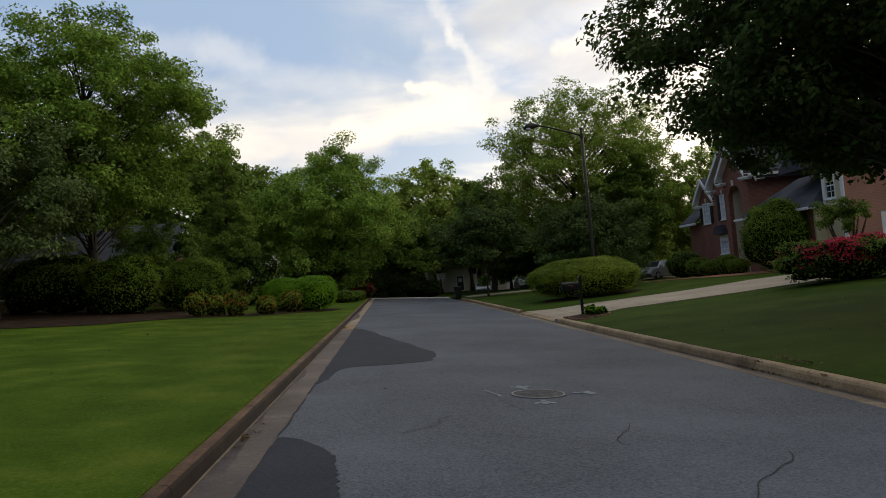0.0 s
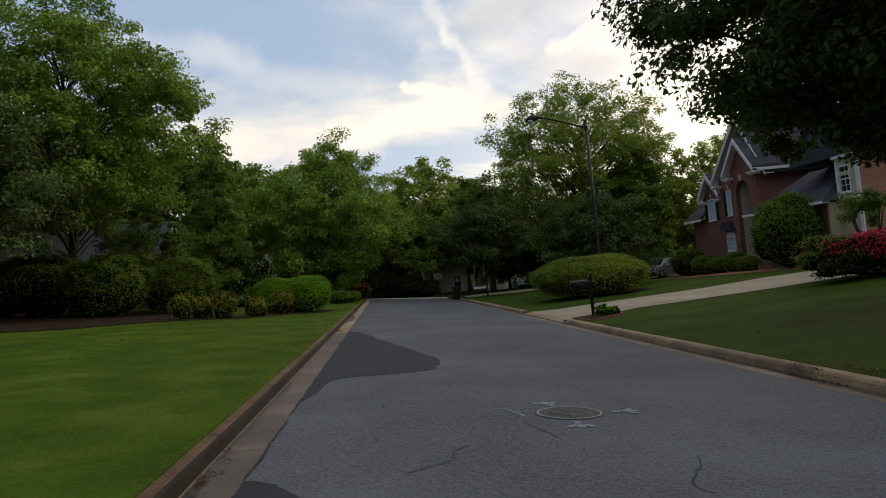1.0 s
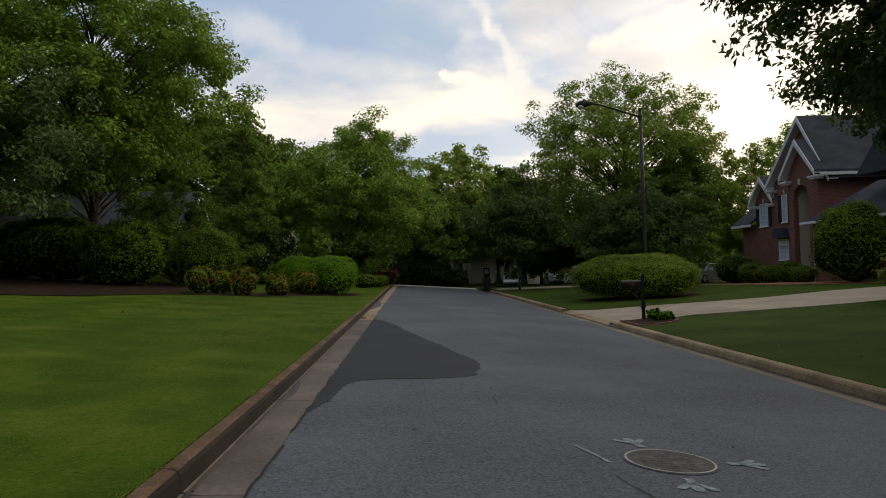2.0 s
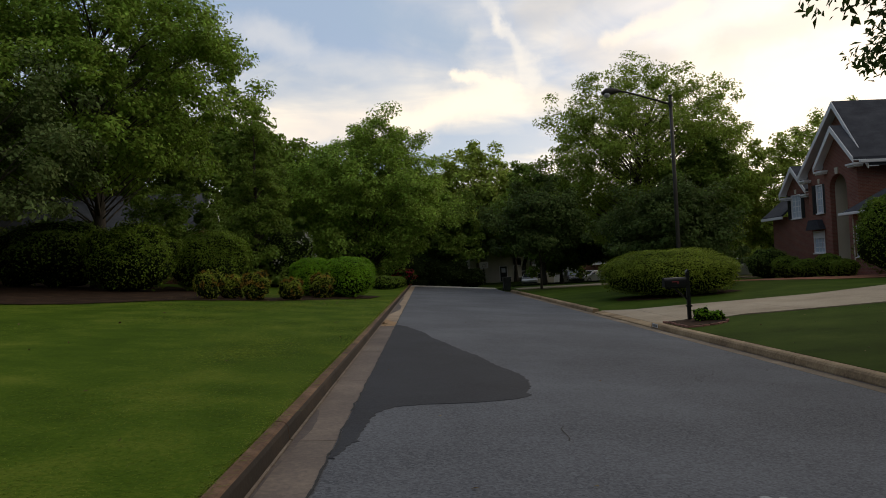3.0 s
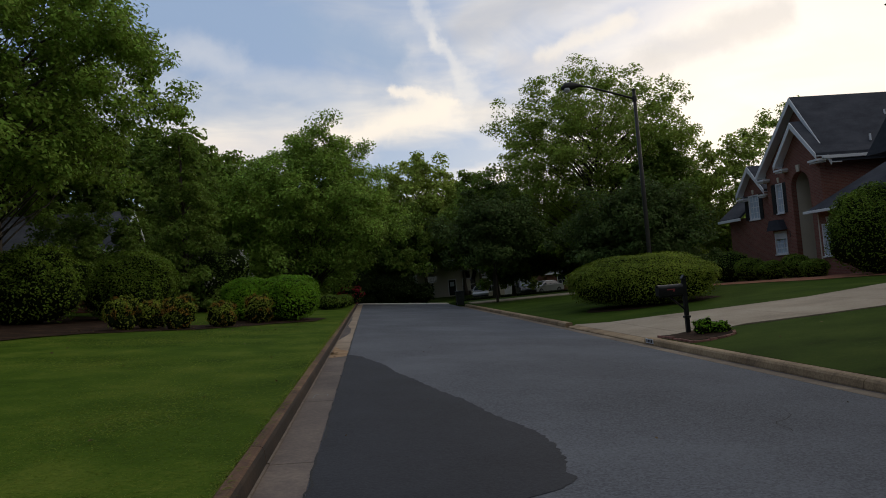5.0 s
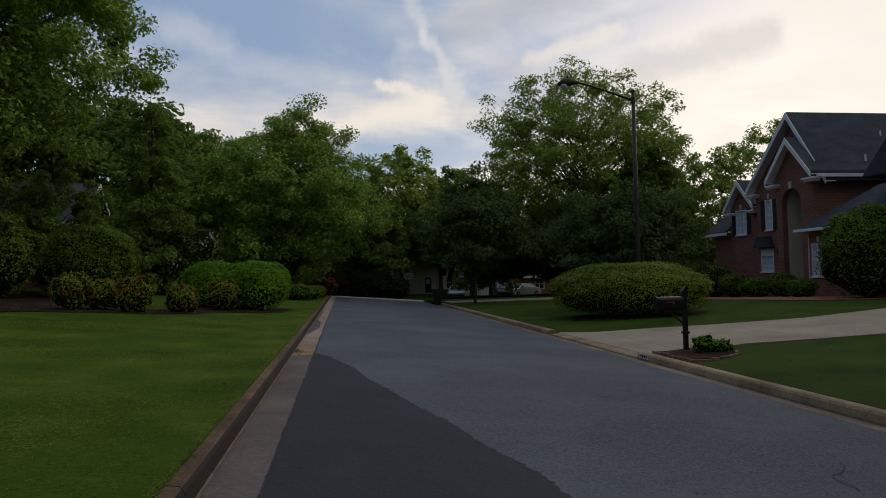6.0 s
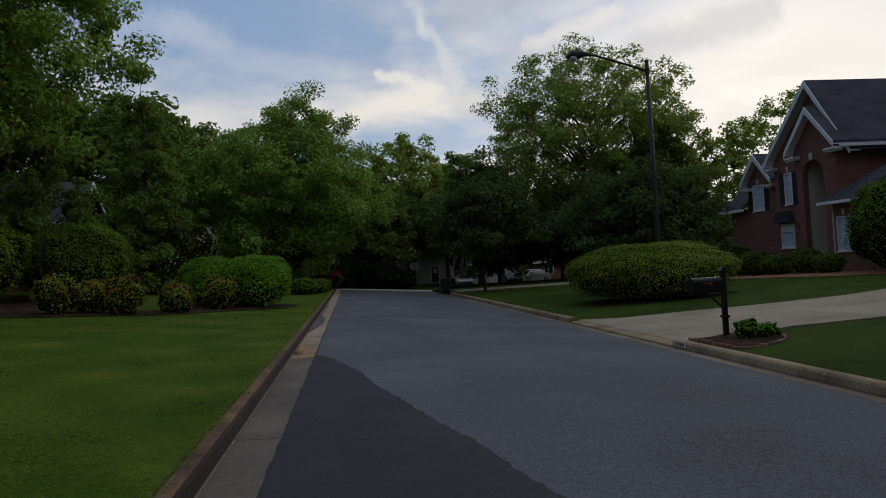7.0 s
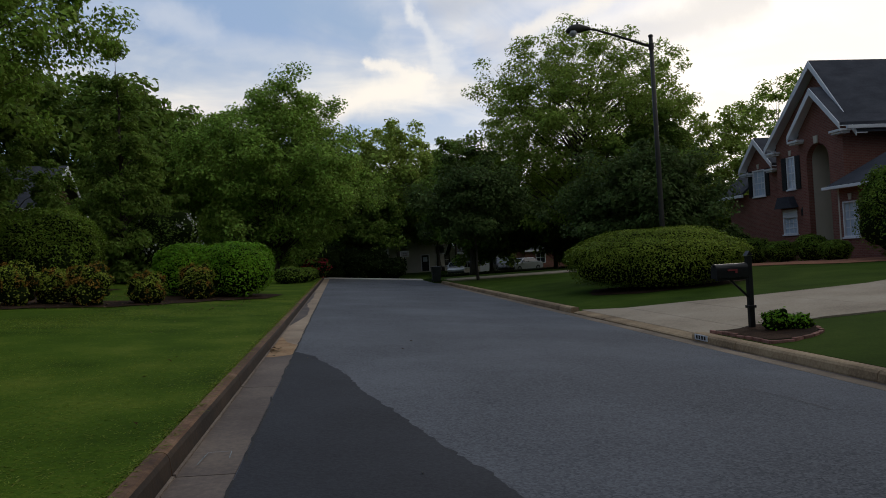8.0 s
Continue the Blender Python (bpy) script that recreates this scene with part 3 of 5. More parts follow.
road_patch("road_patch", "dark newer asphalt patch beside the gutter", [(12.3, 0.03), (13.0, 0.16), (13.95, 0.25), (14.3, 0.40), (14.48, 0.75), (14.62, 1.2), (14.9, 1.7), (15.2, 1.93), (15.4, 1.9), (15.7, 2.02), (16.2, 2.05), (16.8, 2.0), (17.9, 1.76), (19.5, 1.40), (20.9, 1.05), (22.5, 0.74), (23.6, 0.50), (24.3, 0.30), (24.75, 0.03)], 3)
road_patch("road_patch", "small dark asphalt patch beside the gutter", [(3.0, 0.3), (4.5, 0.72), (6.6, 0.72), (7.8, 0.66), (8.3, 0.48), (8.65, 0.22), (8.8, 0.03)], 4)

# kerbs and gutters, cast in lengths with open joints
LENGTH, GAP, FIRST = 3.05, 0.012, 15.9


def kerb_side(name, gutter, profile, mat, gutter_mat, label, glabel, y_first, y_last, skip=None, face_mat=None, far_mat=None):
    """profile, gutter: (x, height over the street's plane) outlines of one cast length."""
    k = thing(name, label, "kerb", kind="structure")
    g = thing(name + "_gutter", glabel, "gutter", kind="structure")

    def cast(outline, y0, y1):
        bm = bmesh.new()
        rows = []
        n = 6
        for i in range(n + 1):
            y = y0 + (y1 - y0) * i / n
            rows.append([bm.verts.new((x, y, -SLOPE * x + h + float(crest(y)))) for x, h in outline])
        m = len(outline)
        for a, b in zip(rows, rows[1:]):
            for i in range(m):
                bm.faces.new((a[i], b[i], b[(i + 1) % m], a[(i + 1) % m]))
        bm.faces.new(rows[0])
        bm.faces.new(rows[-1][::-1])
        bmesh.ops.recalc_face_normals(bm, faces=bm.faces)
        return bm

    y = FIRST - LENGTH * math.ceil((FIRST - y_first) / LENGTH)
    while y < y_last:
        a, b = y + GAP / 2, min(y + LENGTH, y_last) - GAP / 2
        part("gutter_slab", cast(gutter, a, b), far_mat if far_mat and a > 25 else gutter_mat, g)
        if not (skip and b > skip[0] and a < skip[1]):
            ob = part("kerb_length", cast(profile, a, b), mat, k)
            if face_mat:                                   # street-side face in a darker colour
                ob.data.materials.append(face_mat)
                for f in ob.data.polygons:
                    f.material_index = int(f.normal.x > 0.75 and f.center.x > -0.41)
        elif a < skip[0]:
            part("kerb_length", cast(profile, a, skip[0]), mat, k)
        elif b > skip[1]:
            part("kerb_length", cast(profile, skip[1], b), mat, k)
        y += LENGTH


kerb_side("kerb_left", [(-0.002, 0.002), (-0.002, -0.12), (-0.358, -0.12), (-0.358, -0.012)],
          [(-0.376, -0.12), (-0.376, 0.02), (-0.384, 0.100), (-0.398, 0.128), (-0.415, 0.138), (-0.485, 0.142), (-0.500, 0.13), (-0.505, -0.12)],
          KERB_DARK, CONCRETE, "weathered brown concrete kerb beside the lawn", "concrete gutter with stains along the street", -12, 66, face_mat=KERB_FACE, far_mat=GUTTER_TAN)
kerb_side("kerb_right", [(6.572, 0.002), (6.93, -0.006), (6.93, -0.12), (6.572, -0.12)],
          [(6.938, -0.12), (6.938, 0.015), (6.96, 0.10), (6.99, 0.132), (7.03, 0.145), (7.17, 0.148), (7.195, 0.13), (7.2, -0.12)],
          KERB_TAN, GUTTER_STAINED, "tan concrete kerb beside the lawn", "pale concrete gutter along the street", -12, 58, skip=(26.45, 33.2))
lip = thing("gutter_joint", "thin pale mortar line where kerb and gutter meet", "kerb joint", kind="structure")
for i in range(22):
    y0 = FIRST - LENGTH * 6 + i * LENGTH + 0.02
    bm = boxed(-0.3745, -0.355, y0, y0 + LENGTH - 0.04, -0.02, 0.004)
    for v in bm.verts:
        v.co.z += -SLOPE * v.co.x - 0.004
    part("mortar_line", bm, MORTAR, lip)
kerb_lip = thing("driveway_lip", "low worn concrete lip where the driveway meets the street", "kerb", kind="structure")
for a in (26.47, 28.62, 30.77):
    bm = bmesh.new()
    prism(bm, [(6.94, -0.1), (6.94, 0.015), (6.98, 0.04), (7.234, 0.082), (7.234, -0.1)], "y", a, a + 2.14)
    for v in bm.verts:
        v.co.z += -SLOPE * v.co.x
    part("lip_slab", bm, KERB_TAN, kerb_lip)


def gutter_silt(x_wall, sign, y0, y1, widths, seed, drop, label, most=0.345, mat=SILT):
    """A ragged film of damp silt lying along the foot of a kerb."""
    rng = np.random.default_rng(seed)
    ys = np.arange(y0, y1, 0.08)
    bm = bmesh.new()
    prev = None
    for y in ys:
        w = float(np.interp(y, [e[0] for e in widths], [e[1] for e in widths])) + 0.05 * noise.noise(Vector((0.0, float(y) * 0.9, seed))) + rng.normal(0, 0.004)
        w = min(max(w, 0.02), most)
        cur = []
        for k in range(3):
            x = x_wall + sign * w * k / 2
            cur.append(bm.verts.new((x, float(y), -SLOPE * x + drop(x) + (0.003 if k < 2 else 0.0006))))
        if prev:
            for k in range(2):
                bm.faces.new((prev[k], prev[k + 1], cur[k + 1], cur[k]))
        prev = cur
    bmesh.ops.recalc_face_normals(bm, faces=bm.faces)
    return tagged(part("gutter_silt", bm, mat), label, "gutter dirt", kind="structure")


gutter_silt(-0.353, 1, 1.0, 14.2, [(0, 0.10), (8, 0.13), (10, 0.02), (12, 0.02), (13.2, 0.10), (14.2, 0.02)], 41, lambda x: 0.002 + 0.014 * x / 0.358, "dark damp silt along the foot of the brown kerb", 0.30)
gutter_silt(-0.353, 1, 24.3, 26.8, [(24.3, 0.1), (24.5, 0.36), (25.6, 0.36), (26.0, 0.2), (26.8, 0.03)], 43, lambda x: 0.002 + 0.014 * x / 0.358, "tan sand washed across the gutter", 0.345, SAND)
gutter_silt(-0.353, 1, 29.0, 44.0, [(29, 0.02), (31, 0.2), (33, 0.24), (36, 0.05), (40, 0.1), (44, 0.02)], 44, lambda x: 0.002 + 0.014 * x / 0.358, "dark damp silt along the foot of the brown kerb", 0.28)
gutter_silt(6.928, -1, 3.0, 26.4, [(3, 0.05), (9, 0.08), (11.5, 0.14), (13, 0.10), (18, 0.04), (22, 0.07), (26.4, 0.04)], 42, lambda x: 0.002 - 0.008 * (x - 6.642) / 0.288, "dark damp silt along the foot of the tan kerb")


# concrete strip across the end of the street
bm = bmesh.new()
rows = [[bm.verts.new((x, y, float(road_z(max(min(x, 6.6), 0), y)) + h)) for x in np.linspace(-5, 6.63, 8)] for y, h in ((64.9, 0.004), (64.92, 0.05), (66.1, 0.10), (66.12, -0.1))]
for a, b in zip(rows, rows[1:]):
    for i in range(7):
        bm.faces.new((a[i], a[i + 1], b[i + 1], b[i]))
tagged(part("street_end_gutter", bm, PALE_CONCRETE), "pale concrete gutter across the end of the street", "gutter", kind="structure")


# driveway: flared at the kerb, climbing to the garage court
def drive_z(x, y):
    return max(gz(x, y), -SLOPE * 7.2 + 0.08 + 0.012 * (x - 7.2)) + 0.003 + 0.027 * min(1.0, max(0.0, x - 7.2) / 0.9)


def build_driveway():
    d = thing("driveway", "pale concrete driveway climbing from the street to the garage", "driveway", kind="structure")
    stations = [(7.23, 26.5, 33.1), (8.2, 26.4, 32.3), (9.4, 26.2, 31.4), (11.0, 25.9, 30.6), (13.6, 25.6, 30.2), (16.5, 25.6, 30.8), (19.5, 25.6, 32.5), (23.0, 25.6, 34.0), (27.0, 25.6, 34.0), (32.0, 25.6, 34.0)]
    for (xa, a0, a1), (xb, b0, b1) in zip(stations, stations[1:]):
        bm = bmesh.new()
        n = 5
        g = 0.006
        rows = []
        for x, y0, y1 in ((xa + g, a0, a1), (xb - g, b0, b1)):
            rows.append([bm.verts.new((x, y0 + (y1 - y0) * i / n, drive_z(x, y0 + (y1 - y0) * i / n))) for i in range(n + 1)])
        for i in range(n):
            bm.faces.new((rows[0][i], rows[1][i], rows[1][i + 1], rows[0][i + 1]))
        ret = bmesh.ops.extrude_face_region(bm, geom=list(bm.faces))
        for v in [e for e in ret["geom"] if isinstance(e, bmesh.types.BMVert)]:
            v.co.z -= 0.12
        bmesh.ops.recalc_face_normals(bm, faces=bm.faces)
        part("slab", bm, DRIVE, d)


build_driveway()

# ---- planting beds ----
outline_slab("mulch_bed", [(-1.2, 38.4), (-1.5, 36.0), (-2.6, 34.6), (-3.6, 32.9), (-4.6, 31.8), (-6.4, 30.9), (-7.6, 29.9), (-9.0, 26.6), (-12.5, 24.5), (-22, 22), (-28, 30), (-28, 44), (-14, 44), (-10.8, 41.5), (-6.9, 40.8), (-7.0, 36.9), (-6.4, 34.0), (-4.9, 34.2), (-4.6, 36.2), (-4.4, 38.6), (-1.8, 39.0)], MULCH, "brown pine straw bed under the trees and shrubs", 0.02, "mulch bed", ground_z, seed=7, step=0.4, ragged=0.08)
outline_slab("mulch_bed", [(18.2, 51), (17.0, 46.5), (17.2, 41.5), (18.6, 38), (22.0, 36.4), (24, 36.4), (24, 52)], RED_MULCH, "reddish mulch bed in front of the brick house", 0.025, "mulch bed", ground_z, seed=8, step=0.4, ragged=0.06)
outline_slab("mulch_bed", [(8.7, 36.2), (9.6, 34.9), (12.0, 34.2), (13.4, 34.9), (13.4, 37.6), (9.4, 38.2)], MULCH, "dark mulch under the clipped hedge", 0.012, "mulch bed", ground_z, seed=9, step=0.4, ragged=0.06)

# ---- trees ----
tree("oak_tree", "tall broad green oak standing in the straw bed", -13.2, 38.0, 15.3, 6.1, LEAF_OAK, 480, 230, 0.19, 0.88, 11, taper=0.3, hollow=0.35, crown_from=0.23, trunk_r=0.30, lean=(0.1, 0), limbs=22)
tree("dogwood_tree", "small pale green dogwood with drooping boughs", -14.5, 31.5, 8.2, 3.7, LEAF_DOGWOOD, 160, 120, 0.18, 0.7, 12, crown_from=0.2, trunk_r=0.13, limbs=12)
tree("cypress_tree", "dark green conical evergreen tree", -8.75, 48.0, 10.9, 2.7, LEAF_DARK, 340, 120, 0.18, 0.5, 13, crown_from=0.03, trunk_r=0.18, shape="cone", limbs=10)
tree("maple_tree", "rounded mid-green maple overhanging the kerb", -3.5, 63.0, 13.0, 6.6, LEAF_MAPLE, 520, 210, 0.22, 0.95, 14, taper=0.42, hollow=0.35, crown_from=0.11, trunk_r=0.25, limbs=16, low_cut=-0.95)
tree("tall_tree", "tall airy green tree against the bright sky", 20.6, 68.0, 19.0, 9.2, LEAF_AIRY, 820, 105, 0.25, 1.0, 15, crown_from=0.14, trunk_r=0.36, limbs=44, hollow=0.3, taper=0.12)
tree("young_tree", "dark green street tree with a slim trunk", 8.9, 56.0, 7.2, 3.2, LEAF_NEAR, 160, 140, 0.24, 0.75, 16, crown_from=0.34, trunk_r=0.07, limbs=9)
tree("spreading_tree", "dark spreading tree beyond the side drive", 12.3, 75.0, 12.9, 4.3, LEAF_DARK, 260, 150, 0.32, 0.95, 17, crown_from=0.2, trunk_r=0.3, limbs=12, taper=0.4)
tree("shade_tree", "low dark broad tree behind the clipped hedge", 12.9, 41.0, 5.4, 2.8, LEAF_NEAR, 240, 170, 0.17, 0.6, 18, crown_from=0.1, trunk_r=0.15, limbs=12, low_cut=-1)
tree("shade_tree", "large dark-leaved tree reaching over the lawn", 11.8, 12.8, 10.6, 5.7, LEAF_NEAR, 760, 200, 0.16, 0.66, 19, crown_from=0.25, trunk_r=0.26, limbs=22, lean=(0.75, 3.0), low_cut=-0.9, hollow=0.2)
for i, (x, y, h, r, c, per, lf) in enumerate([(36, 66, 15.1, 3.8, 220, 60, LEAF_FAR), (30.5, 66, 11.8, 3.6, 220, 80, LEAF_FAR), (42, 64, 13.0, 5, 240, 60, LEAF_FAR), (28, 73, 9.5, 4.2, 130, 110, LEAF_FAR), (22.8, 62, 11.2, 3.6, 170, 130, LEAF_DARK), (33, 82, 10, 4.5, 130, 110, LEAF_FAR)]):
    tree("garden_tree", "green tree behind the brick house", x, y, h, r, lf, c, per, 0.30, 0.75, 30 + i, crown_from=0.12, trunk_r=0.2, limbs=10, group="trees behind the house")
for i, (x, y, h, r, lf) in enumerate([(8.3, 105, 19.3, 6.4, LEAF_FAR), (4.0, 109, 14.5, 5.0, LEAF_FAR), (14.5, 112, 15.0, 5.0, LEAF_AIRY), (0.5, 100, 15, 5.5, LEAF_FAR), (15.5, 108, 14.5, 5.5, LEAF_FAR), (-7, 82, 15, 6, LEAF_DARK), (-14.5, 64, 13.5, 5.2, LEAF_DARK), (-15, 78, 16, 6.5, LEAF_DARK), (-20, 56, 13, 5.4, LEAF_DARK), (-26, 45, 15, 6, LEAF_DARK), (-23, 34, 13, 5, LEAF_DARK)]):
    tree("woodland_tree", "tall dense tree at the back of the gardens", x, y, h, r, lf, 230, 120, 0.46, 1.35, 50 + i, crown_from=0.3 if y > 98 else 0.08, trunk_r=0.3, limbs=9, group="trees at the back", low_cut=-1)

for i, (x, y, h, r) in enumerate([(15.0, 80, 9.0, 4.2), (21.0, 79, 9.5, 4.6), (27.0, 80, 10, 5.0), (3.5, 93, 12, 4.6), (14.0, 94, 12, 4.6)]):
    tree("garden_tree", "dark leafy tree in front of the far houses", x, y, h, r, LEAF_DARK, 200, 130, 0.40, 1.1, 90 + i, crown_from=0.17 if x > 20 else 0.42 if y > 93.5 else 0.22, trunk_r=0.2, limbs=8, group="trees at the back", low_cut=-0.9)

tree("ornamental_tree", "small dark leafy tree beside the low brick house", -11.3, 43.0, 5.2, 2.1, LEAF_DARK, 110, 150, 0.17, 0.5, 97, crown_from=0.15, trunk_r=0.09, limbs=8, low_cut=-1)


def build_woods():
    """The far belt of woodland that closes the view, and unseen trees added to block light."""
    rng = np.random.default_rng(77)
    spots = []
    for ang in np.arange(-64, 74, 1.3):
        for row in range(2):
            r = 122 + 14 * row + rng.uniform(-4, 4)
            spots.append((r * math.sin(radians(ang)), r * math.cos(radians(ang)), rng.uniform(8, 12.5) + row * 1.5))
    for ang in np.arange(98, 264, 6.0):                       # unseen trees added behind the walker to block low sky light
        r = 40 + rng.uniform(-6, 6)
        spots.append((3 + r * math.sin(radians(ang)), r * math.cos(radians(ang)) - 4, rng.uniform(10, 14)))
    for y in np.arange(-20, 60, 5.0):
        spots.append((-40 + rng.uniform(-4, 4), y, rng.uniform(10, 14)))
        spots.append((58 + rng.uniform(-4, 4), y, rng.uniform(9, 13)))
    allq = []
    for x, y, h in spots:
        q, _ = crown_leaves(rng, (x, y, gz(x, y) + h * 0.46), (4.6, 4.6, h * 0.56), 22, 34, 1.15, 1.8, low_cut=-1)
        allq.append(q)
    tagged(quads_mesh("woodland", np.concatenate(allq), LEAF_DARK), "dark belt of trees behind the gardens, unseen part added to block light", "woodland", kind="stuff")


build_woods()

# ---- clipped shrubs and hedges ----
bush("boxwood_hedge", "bright green clipped double-domed boxwood", -3.95, 37.3, (0.95, 1.0, 1.62), LEAF_BOX, 24000, 0.07, 101, power=2.5, rough=0.06, clip=1)
bush("boxwood_hedge", "bright green clipped double-domed boxwood", -2.55, 37.2, (1.2, 1.15, 1.72), LEAF_BOX, 24000, 0.07, 102, power=2.5, rough=0.06, clip=1)
bush("holly_shrub", "large dark green rounded holly", -8.82, 39.2, (1.72, 1.6, 2.65), LEAF_HOLLY, 30000, 0.085, 103, power=2.5, rough=0.08)
bush("holly_shrub", "large dark green shrub under the oak", -11.1, 36.2, (1.75, 1.5, 2.75), LEAF_HOLLY, 16000, 0.10, 104, power=2.2, rough=0.14)
bush("holly_shrub", "large dark green shrub under the oak", -15.0, 37.8, (2.5, 1.8, 2.9), LEAF_DARK, 12000, 0.12, 105, power=2.2, rough=0.16)
for i, (x, y, r, h) in enumerate([(-6.75, 32.0, 0.44, 1.0), (-6.15, 32.7, 0.40, 0.88), (-5.2, 32.3, 0.44, 0.98), (-4.15, 33.3, 0.42, 0.82), (-3.32, 35.4, 0.46, 1.02)]):
    bush("nandina", "low yellow-green shrub with reddish tips in the bed", x, y, (r, r, h), LEAF_NANDINA, 3600, 0.055, 110 + i, rough=0.22, extra=(LEAF_NANDINA_RED, 0.32, "reddish orange leaves"))
for i, (x, y, r, h) in enumerate([(-1.75, 49.5, 0.75, 0.85), (-1.3, 51.5, 0.65, 0.8), (-1.0, 53.4, 0.55, 0.8)]):
    bush("boxwood_ball", "small dark green clipped ball beside the kerb", x, y, (r, r, h), LEAF_HOLLY, 2200, 0.08, 120 + i, rough=0.06, clip=1)
bush("azalea", "pink flowering shrub at the end of the street", -0.9, 62.0, (1.0, 0.9, 1.3), LEAF_DARK, 2600, 0.11, 125, rough=0.18, extra=(PETAL_RED, 0.5, "pink blossom"))
bush("flowering_shrub", "loose dark shrub sprinkled with white blossom", -7.0, 47.5, (1.5, 1.2, 3.0), LEAF_DARK, 5000, 0.11, 126, rough=0.25, extra=(PETAL_WHITE, 0.16, "white blossom"))
bush("clipped_hedge", "large rounded hedge clipped flat on top", 10.84, 36.2, (2.85, 1.5, 1.95), LEAF_HEDGE, 60000, 0.066, 130, power=2.35, rough=0.06, clip=1, turn=-41)
bush("cone_shrub", "tall dense dark green shrub beside the house", 22.35, 38.4, (1.75, 1.6, 3.85), LEAF_HOLLY, 15000, 0.11, 131, power=2.3, rough=0.08)
bush("rose_bush", "wide rose bush with red blossom along its top", 16.75, 24.6, (2.2, 1.2, 1.45), LEAF_DARK, 9000, 0.10, 132, rough=0.2, top_bloom=0.75, extra=(PETAL_RED, 0.26, "red rose blossom"))
for i, (x, y, rx, h) in enumerate([(22.8, 49.4, 0.8, 1.35), (22.5, 46.8, 0.75, 1.1), (22.5, 44.4, 0.7, 1.25), (22.0, 42.2, 0.6, 0.9), (23.3, 52.8, 1.3, 2.0)]):
    bush("foundation_shrub", "dark green rounded shrub against the house", x, y, (rx, rx, h), LEAF_HOLLY if i < 4 else LEAF_DARK, 4200, 0.09, 140 + i, rough=0.1)
bush("bed_plant", "small bright green leafy plant by the mailbox", 8.02, 25.5, (0.23, 0.22, 0.38), LEAF_BOX, 700, 0.06, 150, rough=0.25)
bush("bed_plant", "small bright green leafy plant by the mailbox", 8.3, 25.35, (0.21, 0.20, 0.30), LEAF_BOX, 600, 0.06, 151, rough=0.25)

# far shrubs and low hedge, their shade put into the leaf colour
for i, (x, y, rx, h) in enumerate([(-6.5, 88, 3.2, 4.2), (-1.5, 89, 3.2, 4.0), (3.2, 89.5, 2.8, 3.6), (6.2, 90.5, 1.6, 2.4), (25.7, 86, 2.4, 4.2), (30.5, 85, 3.0, 4.0)]):
    bush("far_shrub", "dense black-green shrub closing the far gardens", x, y, (rx, 1.6, h), LEAF_SHADED, 2600, 0.26, 160 + i, rough=0.16)
bush("low_hedge", "low dark clipped hedge before the parked cars", 18.6, 83.5, (9.0, 0.6, 0.42), LEAF_SHADED, 4500, 0.12, 170, power=5, rough=0.05, clip=1)

# ---- street lamp ----
def build_street_lamp():
    x, y = 11.95, 37.7
    z = gz(x, y)
    top = 8.5 - z
    s = thing("street_lamp", "dark bronze street lamp on a tall slim pole", "street lamp", (x, y, z - 0.05))
    part("pole", tube(bmesh.new(), [(0, 0, 0), (0, 0, 0.3), (0, 0, top * 0.5), (0, 0, top)], [0.11, 0.095, 0.085, 0.07], 12), BRONZE, s, smooth_faces=True)
    part("base_plate", box(bmesh.new(), -0.18, 0.18, -0.18, 0.18, 0, 0.06, 0.01), BRONZE, s)
    part("cap", tube(bmesh.new(), [(0, 0, top), (0, 0, top + 0.05), (0, 0, top + 0.08)], [0.085, 0.085, 0.03], 12), BRONZE, s)
    pts = [(0, 0, top - 0.35), (-0.6, 0.06, top - 0.13), (-1.3, 0.14, top + 0.12), (-1.9, 0.2, top + 0.32), (-2.25, 0.24, top + 0.38)]
    part("arm", tube(bmesh.new(), pts, [0.05, 0.045, 0.042, 0.04, 0.036], 8), BRONZE, s, smooth_faces=True)
    part("collar", tube(bmesh.new(), [(0, 0, top - 0.46), (0, 0, top - 0.24)], [0.095, 0.095], 12), BRONZE, s)
    bm = bmesh.new()
    tube(bm, [(-2.1, 0.23, top + 0.38), (-2.3, 0.25, top + 0.40), (-2.5, 0.27, top + 0.40), (-2.75, 0.29, top + 0.37), (-2.95, 0.31, top + 0.31)], [0.05, 0.10, 0.16, 0.17, 0.06], 10)
    head = part("head", bm, BRONZE, s, smooth_faces=True)
    bm = bmesh.new()
    tube(bm, [(-2.72, 0.285, top + 0.30), (-2.72, 0.285, top + 0.20), (-2.72, 0.285, top + 0.13)], [0.15, 0.14, 0.05], 12)
    part("lens", bm, LENS, head, "pale glass lens", True)
    part("photocell", disc(bmesh.new(), -2.55, 0.27, top + 0.53, top + 0.62, 0.04, 8), BLACK_METAL, head)


build_street_lamp()

# ---- the brick house ----
def wall_x(x0, x1, y0, y1, z0, z1, openings=()):
    """A wall across x0..x1 (its thickness) along y, with rectangular openings (ya, yb, za, zb) cut right through."""
    bm = bmesh.new()
    y = y0
    for ya, yb, za, zb in sorted(openings):
        if ya > y:
            box(bm, x0, x1, y, ya, z0, z1)
        if za > z0:
            box(bm, x0, x1, ya, yb, z0, za)
        if zb < z1:
            box(bm, x0, x1, ya, yb, zb, z1)
        y = yb
    if y < y1:
        box(bm, x0, x1, y, y1, z0, z1)
    return bm


